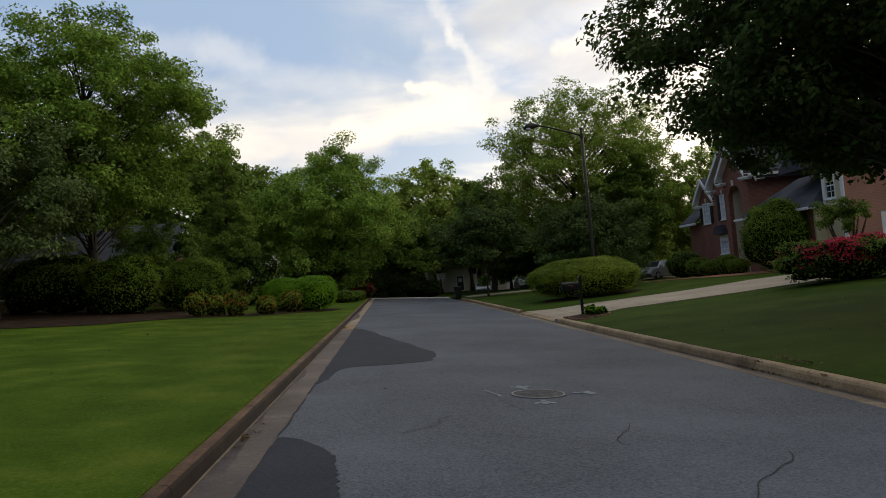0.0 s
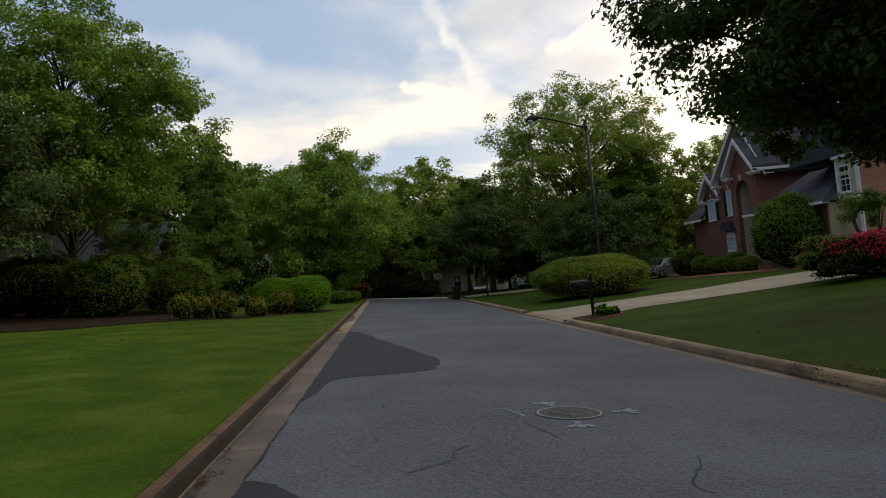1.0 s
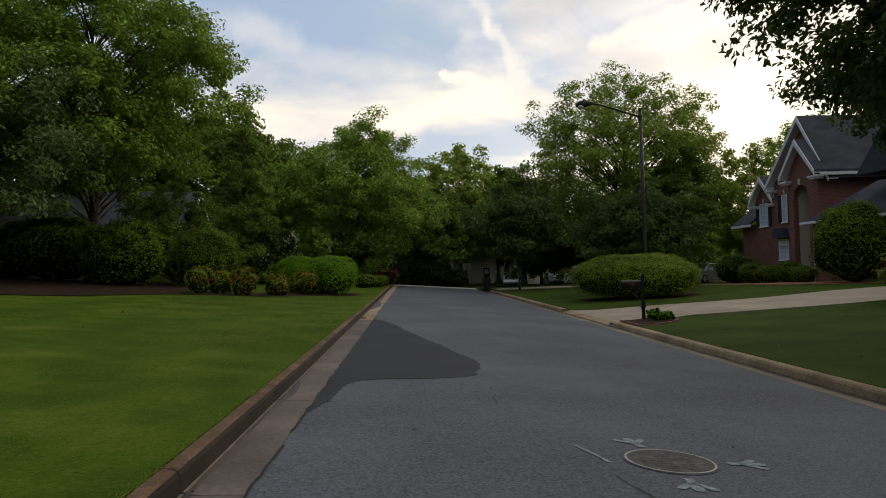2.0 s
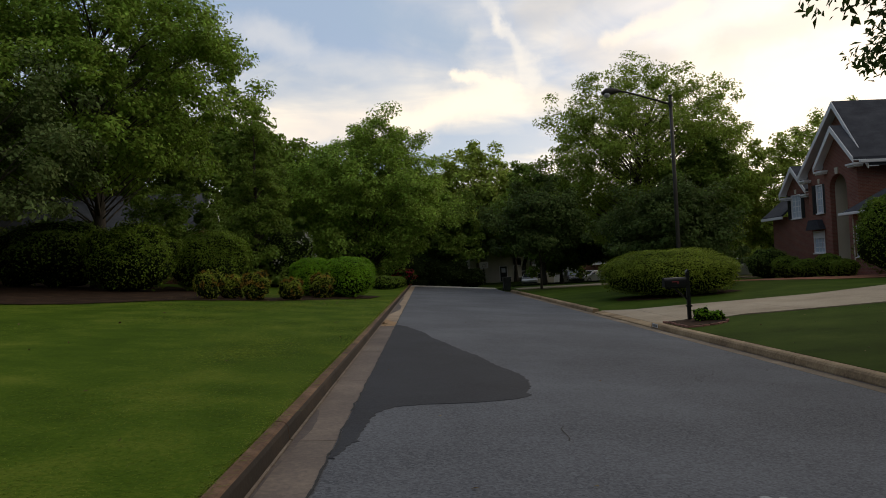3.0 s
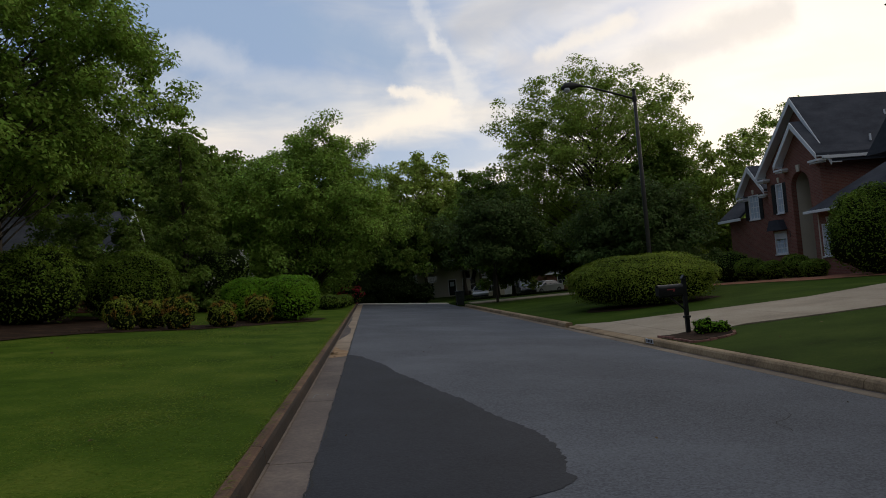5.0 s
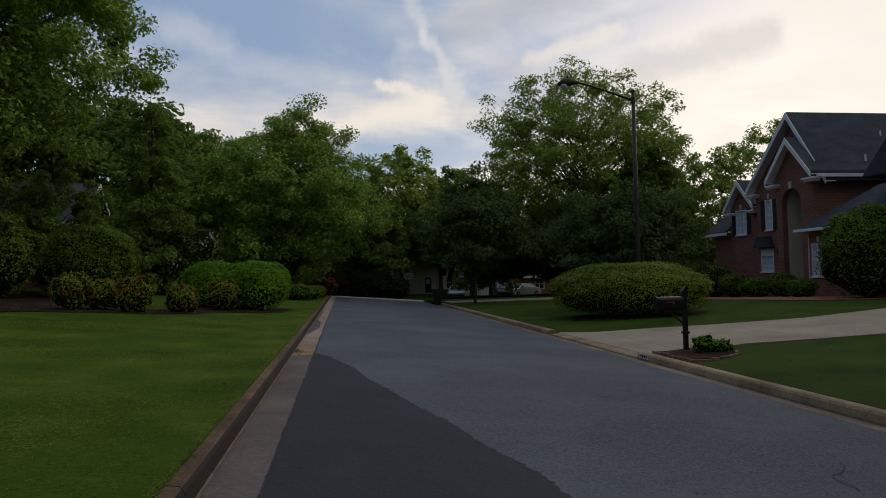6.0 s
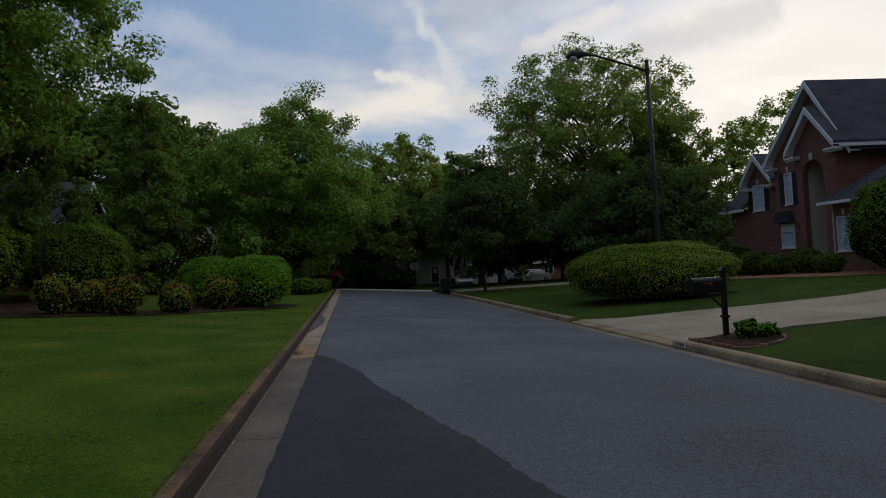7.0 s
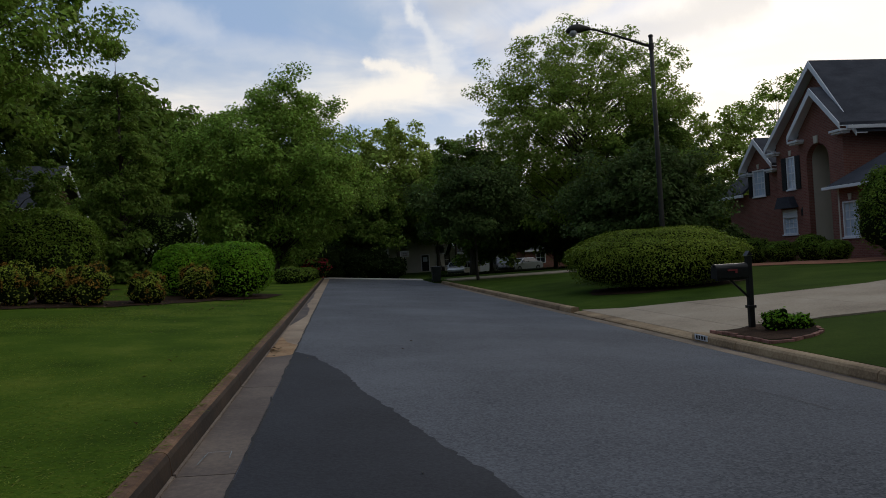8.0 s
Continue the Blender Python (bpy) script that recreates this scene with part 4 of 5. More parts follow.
def wall_y(y0, y1, x0, x1, z0, z1, openings=()):
    bm = wall_x(y0, y1, x0, x1, z0, z1, openings)
    for v in bm.verts:
        v.co.x, v.co.y = v.co.y, v.co.x
    bmesh.ops.reverse_faces(bm, faces=bm.faces)
    return bm


def window(parent, x, ya, yb, za, zb, cols=2, rows=3, glass=None, shutters="", head=0.0, sill=True, sash=True):
    """A white sash window in an opening of a wall whose outer face is at x and looks to -x."""
    w = 0.07
    bm = bmesh.new()
    for a, b, c, d in ((ya, yb, za, za + w), (ya, yb, zb - w - head, zb), (ya, ya + w, za + w, zb - w - head), (yb - w, yb, za + w, zb - w - head)):
        box(bm, x - 0.03, x + 0.10, a, b, c, d, 0.006)
    win = part("window", bm, WHITE, parent, "white sash window")
    zt = zb - w - head
    # GLASS_BLUE panes carry a painted sky reflection, GLASS ones stay dark
    part("pane", boxed(x + 0.055, x + 0.065, ya + w, yb - w, za + w, zt), glass or GLASS, win, "reflecting window glass")
    for i in range(1, cols):
        y = ya + w + (yb - ya - 2 * w) * i / cols
        part("muntin", boxed(x + 0.03, x + 0.053, y - 0.014, y + 0.014, za + w, zt), WHITE, win)
    for i in range(1, rows):
        z = za + w + (zt - za - w) * i / rows
        t = 0.03 if sash and i == rows // 2 else 0.014
        part("muntin", boxed(x + 0.026, x + 0.05, ya + w, yb - w, z - t, z + t), WHITE, win)
    if sill:
        part("sill", boxed(x - 0.08, x + 0.05, ya - 0.06, yb + 0.06, za - 0.07, za - 0.004, 0.01), WHITE, win)
    for side in shutters:
        y = ya - 0.42 if side == "r" else yb + 0.04
        bm = bmesh.new()
        box(bm, x - 0.045, x - 0.003, y, y + 0.38, za - 0.02, zb, 0.006)
        for k in range(9):
            z = za + 0.1 + k * (zb - za - 0.2) / 9
            box(bm, x - 0.058, x - 0.047, y + 0.05, y + 0.33, z, z + 0.07)
        part("shutter", bm, SHUTTER, parent, "black louvred shutter")
    return win


def gable_roof_x(parent, x0, x1, yc, half, z_eave, z_top, over=0.45, thick=0.14, trim=True, half_near=None):
    """A roof with its ridge along x, and white rake boards and returns on the end at x0."""
    spans = {}
    for sd, hf in ((1, half), (-1, half_near or half)):
        spans[sd] = (hf + over, z_eave - (z_top - z_eave) / hf * over)
    (yo, ze), (yn, zn) = spans[1], spans[-1]
    bm = bmesh.new()
    prism(bm, [(yc - yn, zn), (yc, z_top), (yc + yo, ze), (yc + yo, ze + thick), (yc, z_top + thick * 1.25), (yc - yn, zn + thick)], "x", x0, x1)
    roof = part("roof", bm, SHINGLE, parent, "dark grey shingle roof")
    if trim:
        for sd, (w, z) in spans.items():
            bm = bmesh.new()
            prism(bm, [(yc + sd * w, z - 0.16), (yc + sd * w, z + thick * 0.8), (yc, z_top + thick), (yc, z_top - 0.2)], "x", x0 - 0.06, x0 - 0.004)
            part("rake_board", bm, WHITE, roof, "white rake board")
            bm = bmesh.new()
            prism(bm, [(yc + sd * w, z - 0.012), (yc, z_top - 0.012), (yc, z_top - 0.05), (yc + sd * w, z - 0.05)], "x", x0 + 0.005, x0 + over + 0.1)
            part("soffit", bm, WHITE, roof, "white soffit")
            if sd < 0 and half_near:
                continue
            bm = bmesh.new()
            a, b = sorted((yc + sd * (w - 0.75), yc + sd * (w + 0.05)))
            box(bm, x0 - 0.02, x0 + over + 0.1, a, b, z - 0.27, z - 0.165, 0.008)
            box(bm, x0 + 0.06, x0 + over + 0.1, a + 0.05, b - 0.05, z - 0.36, z - 0.272, 0.008)
            part("eave_return", bm, WHITE, roof, "white moulded eave return")
    return roof


def arch_outline(y0, y1, z0, z_side, y_top, z_top, ya, yb, z_spring, sides=14):
    r = (yb - ya) / 2
    c = (ya + yb) / 2
    pts = [(y0, z0), (y0, z_side), (y_top, z_top), (y1, z_side), (y1, z0), (yb, z0), (yb, z_spring)]
    pts += [(c + r * math.cos(math.pi * i / sides), z_spring + r * math.sin(math.pi * i / sides)) for i in range(1, sides)]
    return pts + [(ya, z_spring), (ya, z0)]


def build_brick_house():
    h = thing("brick_house", "two-storey red brick house with dark roof and white gable trim", "house", (24.0, 46.0, -0.1))
    ox, oy, oz = 24.0, 46.0, -0.1

    def put(name, bm, mat, label=""):
        return part(name, bm, mat, h, label)

    # everything below is placed in the street's own coordinates

    base = -0.5
    # entry block with the tall arch
    put("entry_wall", prism(bmesh.new(), arch_outline(43.85, 46.95, base, 6.3, 45.4, 7.95, 44.85, 46.45, 4.8), "x", 24.0, 24.3), BRICK, "red brick gabled entry wall")
    put("entry_lining", wall_y(46.452, 46.6, 24.31, 25.4, base, 5.9), STUCCO, "beige stucco lining of the entry")
    put("entry_lining", wall_y(44.70, 44.848, 24.31, 25.4, base, 5.9), STUCCO, "beige stucco lining of the entry")
    put("entry_back", wall_x(25.4, 25.6, 44.55, 46.75, base, 6.0, [(45.1, 46.1, base, 2.4), (45.2, 46.0, 3.3, 5.0)]), STUCCO, "beige stucco wall behind the arch")
    put("entry_vault", boxed(24.31, 25.39, 44.7, 46.6, 5.91, 6.02), STUCCO)
    put("entry_side_wall", wall_y(43.85, 44.1, 24.31, 35.5, base, 6.1), BRICK)
    put("keystone", prism(bmesh.new(), [(45.54, 5.58), (45.5, 5.95), (45.8, 5.95), (45.76, 5.58)], "x", 23.93, 24.0), STUCCO, "pale keystone")
    # main gable block
    put("gable_wall", prism(bmesh.new(), [(43.86, 5.6), (43.86, 6.25), (46.25, 9.4), (49.9, 6.1), (49.9, 5.6)], "x", 24.72, 24.95), BRICK, "red brick gable")
    put("front_wall", wall_x(24.7, 24.95, 46.96, 49.9, base, 3.0, [(48.4, 49.6, 1.22, 2.55)]), BRICK, "red brick front wall")
    put("front_wall", wall_x(24.7, 24.95, 46.96, 49.9, 3.0, 5.6, [(48.35, 49.05, 3.6, 5.32)]), BRICK, "red brick front wall")
    put("corner_wall", wall_y(49.9, 50.1, 24.95, 25.6, base, 5.8), BRICK)
    # left block
    put("left_wall", wall_x(25.4, 25.65, 50.11, 55.9, base, 3.75, [(52.1, 53.3, 3.55, 3.751)]), BRICK, "red brick wing wall")
    put("left_upper_wall", prism(bmesh.new(), [(50.3, 3.76), (50.3, 5.3), (51.05, 5.4), (52.4, 6.7), (53.75, 5.4), (53.75, 3.76), (53.3, 3.76), (53.3, 5.1), (52.1, 5.1), (52.1, 3.76)], "x", 25.4, 25.65), BRICK, "red brick dormer wall")
    put("left_side_wall", wall_y(55.65, 55.9, 25.66, 33.0, base, 3.7), BRICK)
    # lower front block and its hip roof
    put("bay_wall", wall_x(23.6, 23.85, 36.9, 43.8, base, 3.2, [(42.6, 43.6, 0.95, 2.58), (39.6, 41.4, 0.75, 2.6)]), BRICK, "red brick bay wall")
    put("bay_end_wall", wall_y(43.8, 43.9, 23.6, 24.3, base, 3.2), STUCCO)
    put("bay_end_wall", wall_y(36.75, 36.89, 23.6, 26.0, base, 3.2), SIDING)
    bm = bmesh.new()
    v = [bm.verts.new(p) for p in ((23.15, 44.2, 3.28), (23.15, 36.6, 3.28), (26.3, 36.6, 3.28), (26.3, 44.2, 3.28), (26.3, 42.2, 5.35), (26.3, 38.6, 5.35))]
    for f in ((0, 1, 5, 4), (0, 4, 3), (1, 2, 5), (2, 3, 4, 5), (0, 3, 2, 1)):
        bm.faces.new([v[i] for i in f])
    put("bay_roof", bm, SHINGLE, "dark shingled hip roof")
    put("bay_gutter", boxed(23.05, 23.16, 36.55, 44.25, 3.16, 3.30, 0.02), WHITE, "white gutter")
    put("bay_fascia", boxed(23.2, 23.6, 36.65, 44.15, 3.20, 3.262), WHITE)
    put("bay_gutter", boxed(23.17, 23.98, 44.21, 44.31, 3.16, 3.30, 0.02), WHITE, "white gutter")
    # tall wall behind the bay
    put("main_wall", wall_x(30.5, 30.75, 35.6, 43.84, base, 6.0), BRICK, "red brick main wall")
    bm = bmesh.new()
    v = [bm.verts.new(p) for p in ((30.0, 35.2, 6.06), (30.0, 43.2, 6.06), (35.2, 43.2, 10.4), (35.2, 35.2, 10.4), (40.4, 43.2, 6.06), (40.4, 35.2, 6.06))]
    for f in ((0, 3, 2, 1), (2, 3, 5, 4), (0, 1, 4, 5), (1, 2, 4), (0, 5, 3)):
        bm.faces.new([v[i] for i in f])
    put("main_roof", bm, SHINGLE, "dark shingled main roof")
    put("main_gutter", boxed(29.88, 30.01, 35.2, 43.0, 5.93, 6.09, 0.02), WHITE, "white gutter")
    put("main_soffit", boxed(30.02, 30.5, 35.3, 43.0, 5.97, 6.04), WHITE)
    put("entry_gutter", boxed(23.8, 35.8, 43.2, 43.34, 5.86, 6.02, 0.02), WHITE, "white gutter")
    put("entry_soffit", boxed(24.31, 35.5, 43.35, 43.845, 5.9, 5.96), WHITE)
    # garage wing
    put("garage_front", wall_x(24.2, 24.45, 35.36, 36.74, base, 5.3, [(35.75, 36.6, 3.6, 4.95)]), SIDING, "cream siding wall")
    for k in range(24):
        put("siding_board", boxed(24.18, 24.199, 35.37, 36.74, base + 0.215 * k, base + 0.215 * k + 0.205), SIDING) if not 16 <= k <= 22 else None
    put("garage_wall", wall_y(35.1, 35.35, 24.2, 35.0, base, 5.4, [(26.0, 30.8, base, 2.75)]), BRICK_PINK, "pinkish brick garage wall")
    for s in (24.06, 24.46):
        put("corner_board", boxed(24.14, 24.2, 35.06, 35.3, base, 5.3) if s < 24.2 else boxed(24.13, 24.2, 36.6, 36.745, 3.3, 5.3), WHITE, "white corner board")
    put("garage_cornice", boxed(24.0, 24.2, 34.9, 36.8, 5.3, 5.5, 0.03), WHITE, "white cornice")
    bm = bmesh.new()
    prism(bm, [(34.7, 5.45), (40.5, 5.45), (37.6, 8.3)], "x", 24.0, 36.0)
    put("garage_roof", bm, SHINGLE, "dark shingled garage roof")
    bm = bmesh.new()
    for r in range(4):
        for c in range(6):
            box(bm, 26.05 + c * 0.79, 26.05 + c * 0.79 + 0.74, 35.16, 35.2, 0.06 + r * 0.67, 0.06 + r * 0.67 + 0.62, 0.012)
    box(bm, 26.0, 30.8, 35.2, 35.24, -0.02, 2.75)
    put("garage_door", bm, WHITE, "white panelled garage door")

    inner = h
    window(inner, 24.7, 48.35, 49.05, 3.6, 5.32, 2, 4, glass=GLASS_BLUE, shutters="lr")
    window(inner, 24.7, 48.4, 49.6, 1.22, 2.55, 3, 3, glass=GLASS_BLUE, head=0.38)
    window(inner, 25.4, 52.1, 53.3, 3.55, 5.1, 3, 4, glass=GLASS_BLUE, shutters="lr")
    window(inner, 25.4, 45.2, 46.0, 3.3, 5.0, 2, 4, sill=False)
    window(inner, 23.6, 42.6, 43.6, 0.95, 2.58, 3, 4, glass=GLASS_BLUE)
    window(inner, 23.6, 39.6, 41.4, 0.75, 2.6, 4, 4, glass=GLASS_BLUE)
    window(inner, 24.2, 35.75, 36.6, 3.6, 4.95, 2, 4)
    bm = boxed(25.43, 25.48, 45.1, 46.1, base, 2.4)
    for a in (45.18, 45.64):
        for c in (0.35, 1.4):
            box(bm, 25.415, 25.429, a, a + 0.38, c, c + 0.85, 0.004)
    part("front_door", bm, SHUTTER, inner, "dark panelled front door")
    for y, z in ((52.7, 5.16), (43.1, 2.64), (48.7, 5.38)):
        x = {52.7: 25.4, 43.1: 23.6, 48.7: 24.7}[y]
        part("lintel_key", prism(bmesh.new(), [(y - 0.07, z), (y - 0.12, z + 0.28), (y + 0.12, z + 0.28), (y + 0.07, z)], "x", x - 0.04, x - 0.002), STUCCO, inner, "pale lintel keystone")
    bm = bmesh.new()
    prism(bm, [(48.25, 2.62), (49.78, 2.62), (49.45, 3.22), (48.58, 3.22)], "x", 24.3, 24.69)
    part("bay_hood", bm, SHINGLE, inner, "small dark metal hood")
    bm = bmesh.new()
    box(bm, 24.48, 24.66, 47.65, 47.8, 2.15, 2.5, 0.02)
    tube(bm, [(24.57, 47.72, 2.5), (24.57, 47.72, 2.62)], [0.1, 0.02], 8)
    part("wall_lantern", bm, BLACK_METAL, inner, "black wall lantern")
    r1 = gable_roof_x(inner, 23.62, 28.0, 45.4, 1.5, 6.5, 8.08, over=0.4)
    r2 = gable_roof_x(inner, 24.3, 36.0, 46.25, 3.6, 6.3, 9.62, over=0.45, half_near=2.5)
    r3 = gable_roof_x(inner, 25.0, 30.0, 52.4, 1.3, 5.48, 6.78, over=0.33)
    bm = bmesh.new()
    prism(bm, [(24.9, 3.66), (29.5, 7.4), (29.5, 7.55), (24.9, 3.82)], "y", 53.8, 56.4)
    part("wing_roof", bm, SHINGLE, inner, "dark shingled wing roof")
    part("wing_gutter", boxed(24.8, 24.91, 53.6, 56.45, 3.58, 3.76, 0.02), WHITE, inner, "white gutter")
    for x, y, z in ((27.0, 43.9, 6.75), (29.0, 45.2, 8.25)):
        part("roof_vent", tube(bmesh.new(), [(x, y, z), (x, y, z + 0.35)], [0.06, 0.05], 8), WHITE, inner)
    bm = bmesh.new()
    tube(bm, [(29.95, 37.3, 5.95), (29.95, 37.3, 5.7), (30.42, 37.3, 5.5), (30.42, 37.3, 4.8)], [0.05] * 4, 6)
    part("downspout", bm, WHITE, inner)
    for ob in h.children:
        ob.location = (-ox, -oy, -oz)


build_brick_house()


# ---- neighbouring houses ----
def plain_house(name, label, x, y, turn, w, d, h, ridge, wall_mat, openings, base_drop=0.4, roof_over=0.5):
    """A house with its front on its own -y side, ridge along x; openings: (x0, x1, z0, z1, kind) on the front."""
    t = thing(name, label, "house", (x, y, gz(x, y) - 0.05), turn, group="neighbouring houses")
    cuts = [(a, b, c, e) for a, b, c, e, _ in openings]
    part("front_wall", wall_y(-0.12, 0.12, -w / 2, w / 2, -base_drop, h, cuts), wall_mat, t)
    part("back_wall", wall_y(d - 0.12, d + 0.12, -w / 2, w / 2, -base_drop, h), wall_mat, t)
    for s in (-1, 1):
        x0 = s * w / 2 - 0.121 * s
        part("gable_wall", prism(bmesh.new(), [(0.121, -base_drop), (0.121, h), (d / 2, ridge - 0.1), (d - 0.121, h), (d - 0.121, -base_drop)], "x", x0 - 0.12, x0 + 0.12), wall_mat, t)
    k = (ridge - h) / (d / 2)
    o = roof_over
    part("roof", prism(bmesh.new(), [(-o, h - k * o), (d / 2, ridge), (d + o, h - k * o), (d + o, h - k * o + 0.16), (d / 2, ridge + 0.2), (-o, h - k * o + 0.16)], "x", -w / 2 - o, w / 2 + o), SHINGLE, t, "dark shingle roof")
    part("fascia", boxed(-w / 2 - o, w / 2 + o, -o - 0.05, -o - 0.004, h - k * o - 0.06, h - k * o + 0.15), WHITE, t, "white gutter and fascia")
    for s in (-1, 1):
        for side in (0, 1):
            a = (-o if side == 0 else d + o)
            pr = prism(bmesh.new(), [(a, h - k * o - 0.1), (a, h - k * o + 0.15), (d / 2, ridge + 0.18), (d / 2, ridge - 0.1)], "x", s * (w / 2 + o + 0.005), s * (w / 2 + o + 0.05))
            part("rake_board", pr, WHITE, t, "white rake board")
    for a, b, c, e, kind in openings:
        if kind == "window":
            bm = bmesh.new()
            for p in ((a, b, c, c + 0.08), (a, b, e - 0.08, e), (a, a + 0.08, c + 0.08, e - 0.08), (b - 0.08, b, c + 0.08, e - 0.08)):
                box(bm, p[0], p[1], -0.16, 0.0, p[2], p[3])
            win = part("window", bm, WHITE, t, "white framed window")
            part("pane", boxed(a + 0.08, b - 0.08, -0.05, -0.04, c + 0.08, e - 0.08), GLASS, win)
            part("muntin", boxed((a + b) / 2 - 0.02, (a + b) / 2 + 0.02, -0.08, -0.052, c + 0.08, e - 0.08), WHITE, win)
            part("muntin", boxed(a + 0.08, b - 0.08, -0.083, -0.053, (c + e) / 2 - 0.02, (c + e) / 2 + 0.02), WHITE, win)
        elif kind == "door":
            bm = bmesh.new()
            for p in ((a - 0.12, a, c, e + 0.12), (b, b + 0.12, c, e + 0.12), (a, b, e, e + 0.12)):
                box(bm, p[0], p[1], -0.18, -0.122, p[2], p[3])
            fr = part("door_frame", bm, WHITE, t, "white door frame")
            bm = boxed(a, b, -0.06, -0.01, c, e)
            box(bm, a + 0.15, b - 0.15, -0.075, -0.062, c + 0.3, e - 1.1, 0.004)
            part("door", bm, SHUTTER, fr, "dark front door")
            part("door_glass", boxed(a + 0.2, b - 0.2, -0.08, -0.062, e - 0.9, e - 0.25), GLASS_BLUE, fr)
        else:
            bm = bmesh.new()
            for r in range(4):
                hgt = (e - c) / 4
                for q in range(4):
                    wd = (b - a) / 4
                    box(bm, a + q * wd + 0.02, a + (q + 1) * wd - 0.02, -0.07, -0.03, c + r * hgt + 0.02, c + (r + 1) * hgt - 0.02, 0.01)
            box(bm, a, b, -0.03, 0.0, c, e)
            part("garage_door", bm, WHITE, t, "white panelled garage door")
    return t


plain_house("ranch_house", "low brick house with a dark roof behind the oak", -18.3, 46.8, 8, 12, 9, 2.9, 5.1, BRICK, [(-4.5, -3.0, 0.8, 2.2, "window"), (-0.6, 0.4, 0.0, 2.1, "door"), (2.2, 3.8, 0.8, 2.2, "window"), (4.4, 5.6, 0.8, 2.2, "window")])
plain_house("end_house", "beige two-storey house beyond the end of the street", 12.1, 112, 0, 9, 9, 5.6, 8.2, STUCCO, [(-3.6, -2.2, 0.8, 2.3, "window"), (0.0, 1.0, 0.2, 2.4, "door"), (2.0, 4.0, 0.7, 2.5, "window"), (-3.2, -1.8, 3.6, 5.0, "window"), (1.8, 3.2, 3.6, 5.0, "window")])
plain_house("side_house", "pale house with a white garage door", 17.5, 97, 0, 5.0, 8, 2.6, 4.4, STUCCO, [(-2.3, -1.2, 0.6, 2.0, "window"), (-0.2, 2.4, -0.2, 2.1, "garage")])
plain_house("side_house", "red brick house partly hidden by trees", 25.6, 95, 0, 6.6, 8, 2.35, 4.0, BRICK, [(-2.0, -0.8, 0.7, 2.0, "window"), (1.0, 2.2, 0.7, 2.0, "window")])


# ---- mailbox, brick-edged bed ----
def build_mailbox():
    x, y = 7.86, 26.0
    z = gz(x, y)
    m = thing("mailbox", "black mailbox with a red flag on a dark post", "mailbox", (x, y, z - 0.03))
    bm = boxed(-0.045, 0.045, -0.045, 0.045, 0, 1.34, 0.008)
    post = part("post", bm, BLACK_METAL, m)
    part("post_collar", boxed(-0.068, 0.068, -0.068, 0.068, 0.42, 0.47, 0.006), BLACK_METAL, post)
    part("post_cap", prism(bmesh.new(), [(-0.06, 1.345), (0.06, 1.345), (0.0, 1.43)], "y", -0.06, 0.06), BLACK_METAL, post)
    part("bracket", tube(bmesh.new(), [(-0.04, 0, 0.62), (-0.22, 0, 0.80), (-0.36, 0, 0.93)], [0.022, 0.022, 0.022], 6), BLACK_METAL, m)
    part("arm", boxed(-0.62, -0.052, -0.045, 0.045, 0.93, 0.975, 0.006), BLACK_METAL, m)
    out = [(-0.095, 0.98), (-0.095, 1.13)] + [(0.095 * -math.cos(math.pi * i / 10), 1.13 + 0.095 * math.sin(math.pi * i / 10)) for i in range(1, 10)] + [(0.095, 1.13), (0.095, 0.98)]
    body = part("box_body", prism(bmesh.new(), out, "x", -0.64, -0.06), BLACK_METAL, m)
    bm = prism(bmesh.new(), [(p[0] * 1.06, (p[1] - 1.1) * 1.05 + 1.1) for p in out], "x", -0.665, -0.642)
    part("box_door", bm, BLACK_METAL, body)
    part("handle", boxed(-0.69, -0.667, -0.03, 0.03, 1.17, 1.2, 0.004), BLACK_METAL, body)
    bm = boxed(-0.46, -0.28, -0.115, -0.1, 1.10, 1.125)
    box(bm, -0.32, -0.28, -0.115, -0.1, 1.06, 1.10)
    part("flag", bm, RED_FLAG, body, "red signal flag")


build_mailbox()


def brick_ring(name, label, path, size=(0.20, 0.095, 0.085), mat=None, tall=0.0):
    """Edging bricks laid end to end along a path of ground points."""
    e = thing(name, label, "edging", kind="")
    me = None
    rng = np.random.default_rng(5)
    pts = [Vector((px, py)) for px, py in path]
    for a, b in zip(pts, pts[1:]):
        n = max(1, round((b - a).length / (size[0] + 0.012)))
        for i in range(n):
            p = a.lerp(b, (i + 0.5) / n)
            if me is None:
                bm = boxed(-size[0] / 2, size[0] / 2, -size[1] / 2, size[1] / 2, -0.03, size[2], 0.008)
                first = part("brick", bm, mat or RED_BRICK_EDGE, e)
                me = first.data
                ob = first
            else:
                ob = new("brick", me)
                ob.parent = e
            ang = math.degrees(math.atan2(b.y - a.y, b.x - a.x)) + rng.normal(0, 2)
            ob.matrix_basis = pose(p.x, p.y, gz(max(p.x, 7.3), p.y) + tall + rng.normal(0, 0.006), rng.normal(0, 1.5), rng.normal(0, 1.5), ang)
    return e


bed = [(7.27, 26.35), (7.27, 25.5), (7.27, 24.55), (7.6, 24.5), (8.05, 24.65), (8.4, 24.9), (8.6, 25.3), (8.55, 25.8), (8.25, 26.15), (7.8, 26.35), (7.29, 26.36)]
outline_slab("mailbox_bed", [(x * 0.97 + 0.24, y * 0.97 + 0.765) for x, y in bed[:-1]], MULCH, "dark mulch round the mailbox", 0.05, "mulch bed", ground_z, seed=21, step=0.2, ragged=0.02)
brick_ring("brick_edging", "red brick edging round the mailbox bed", bed, (0.2, 0.07, 0.045))
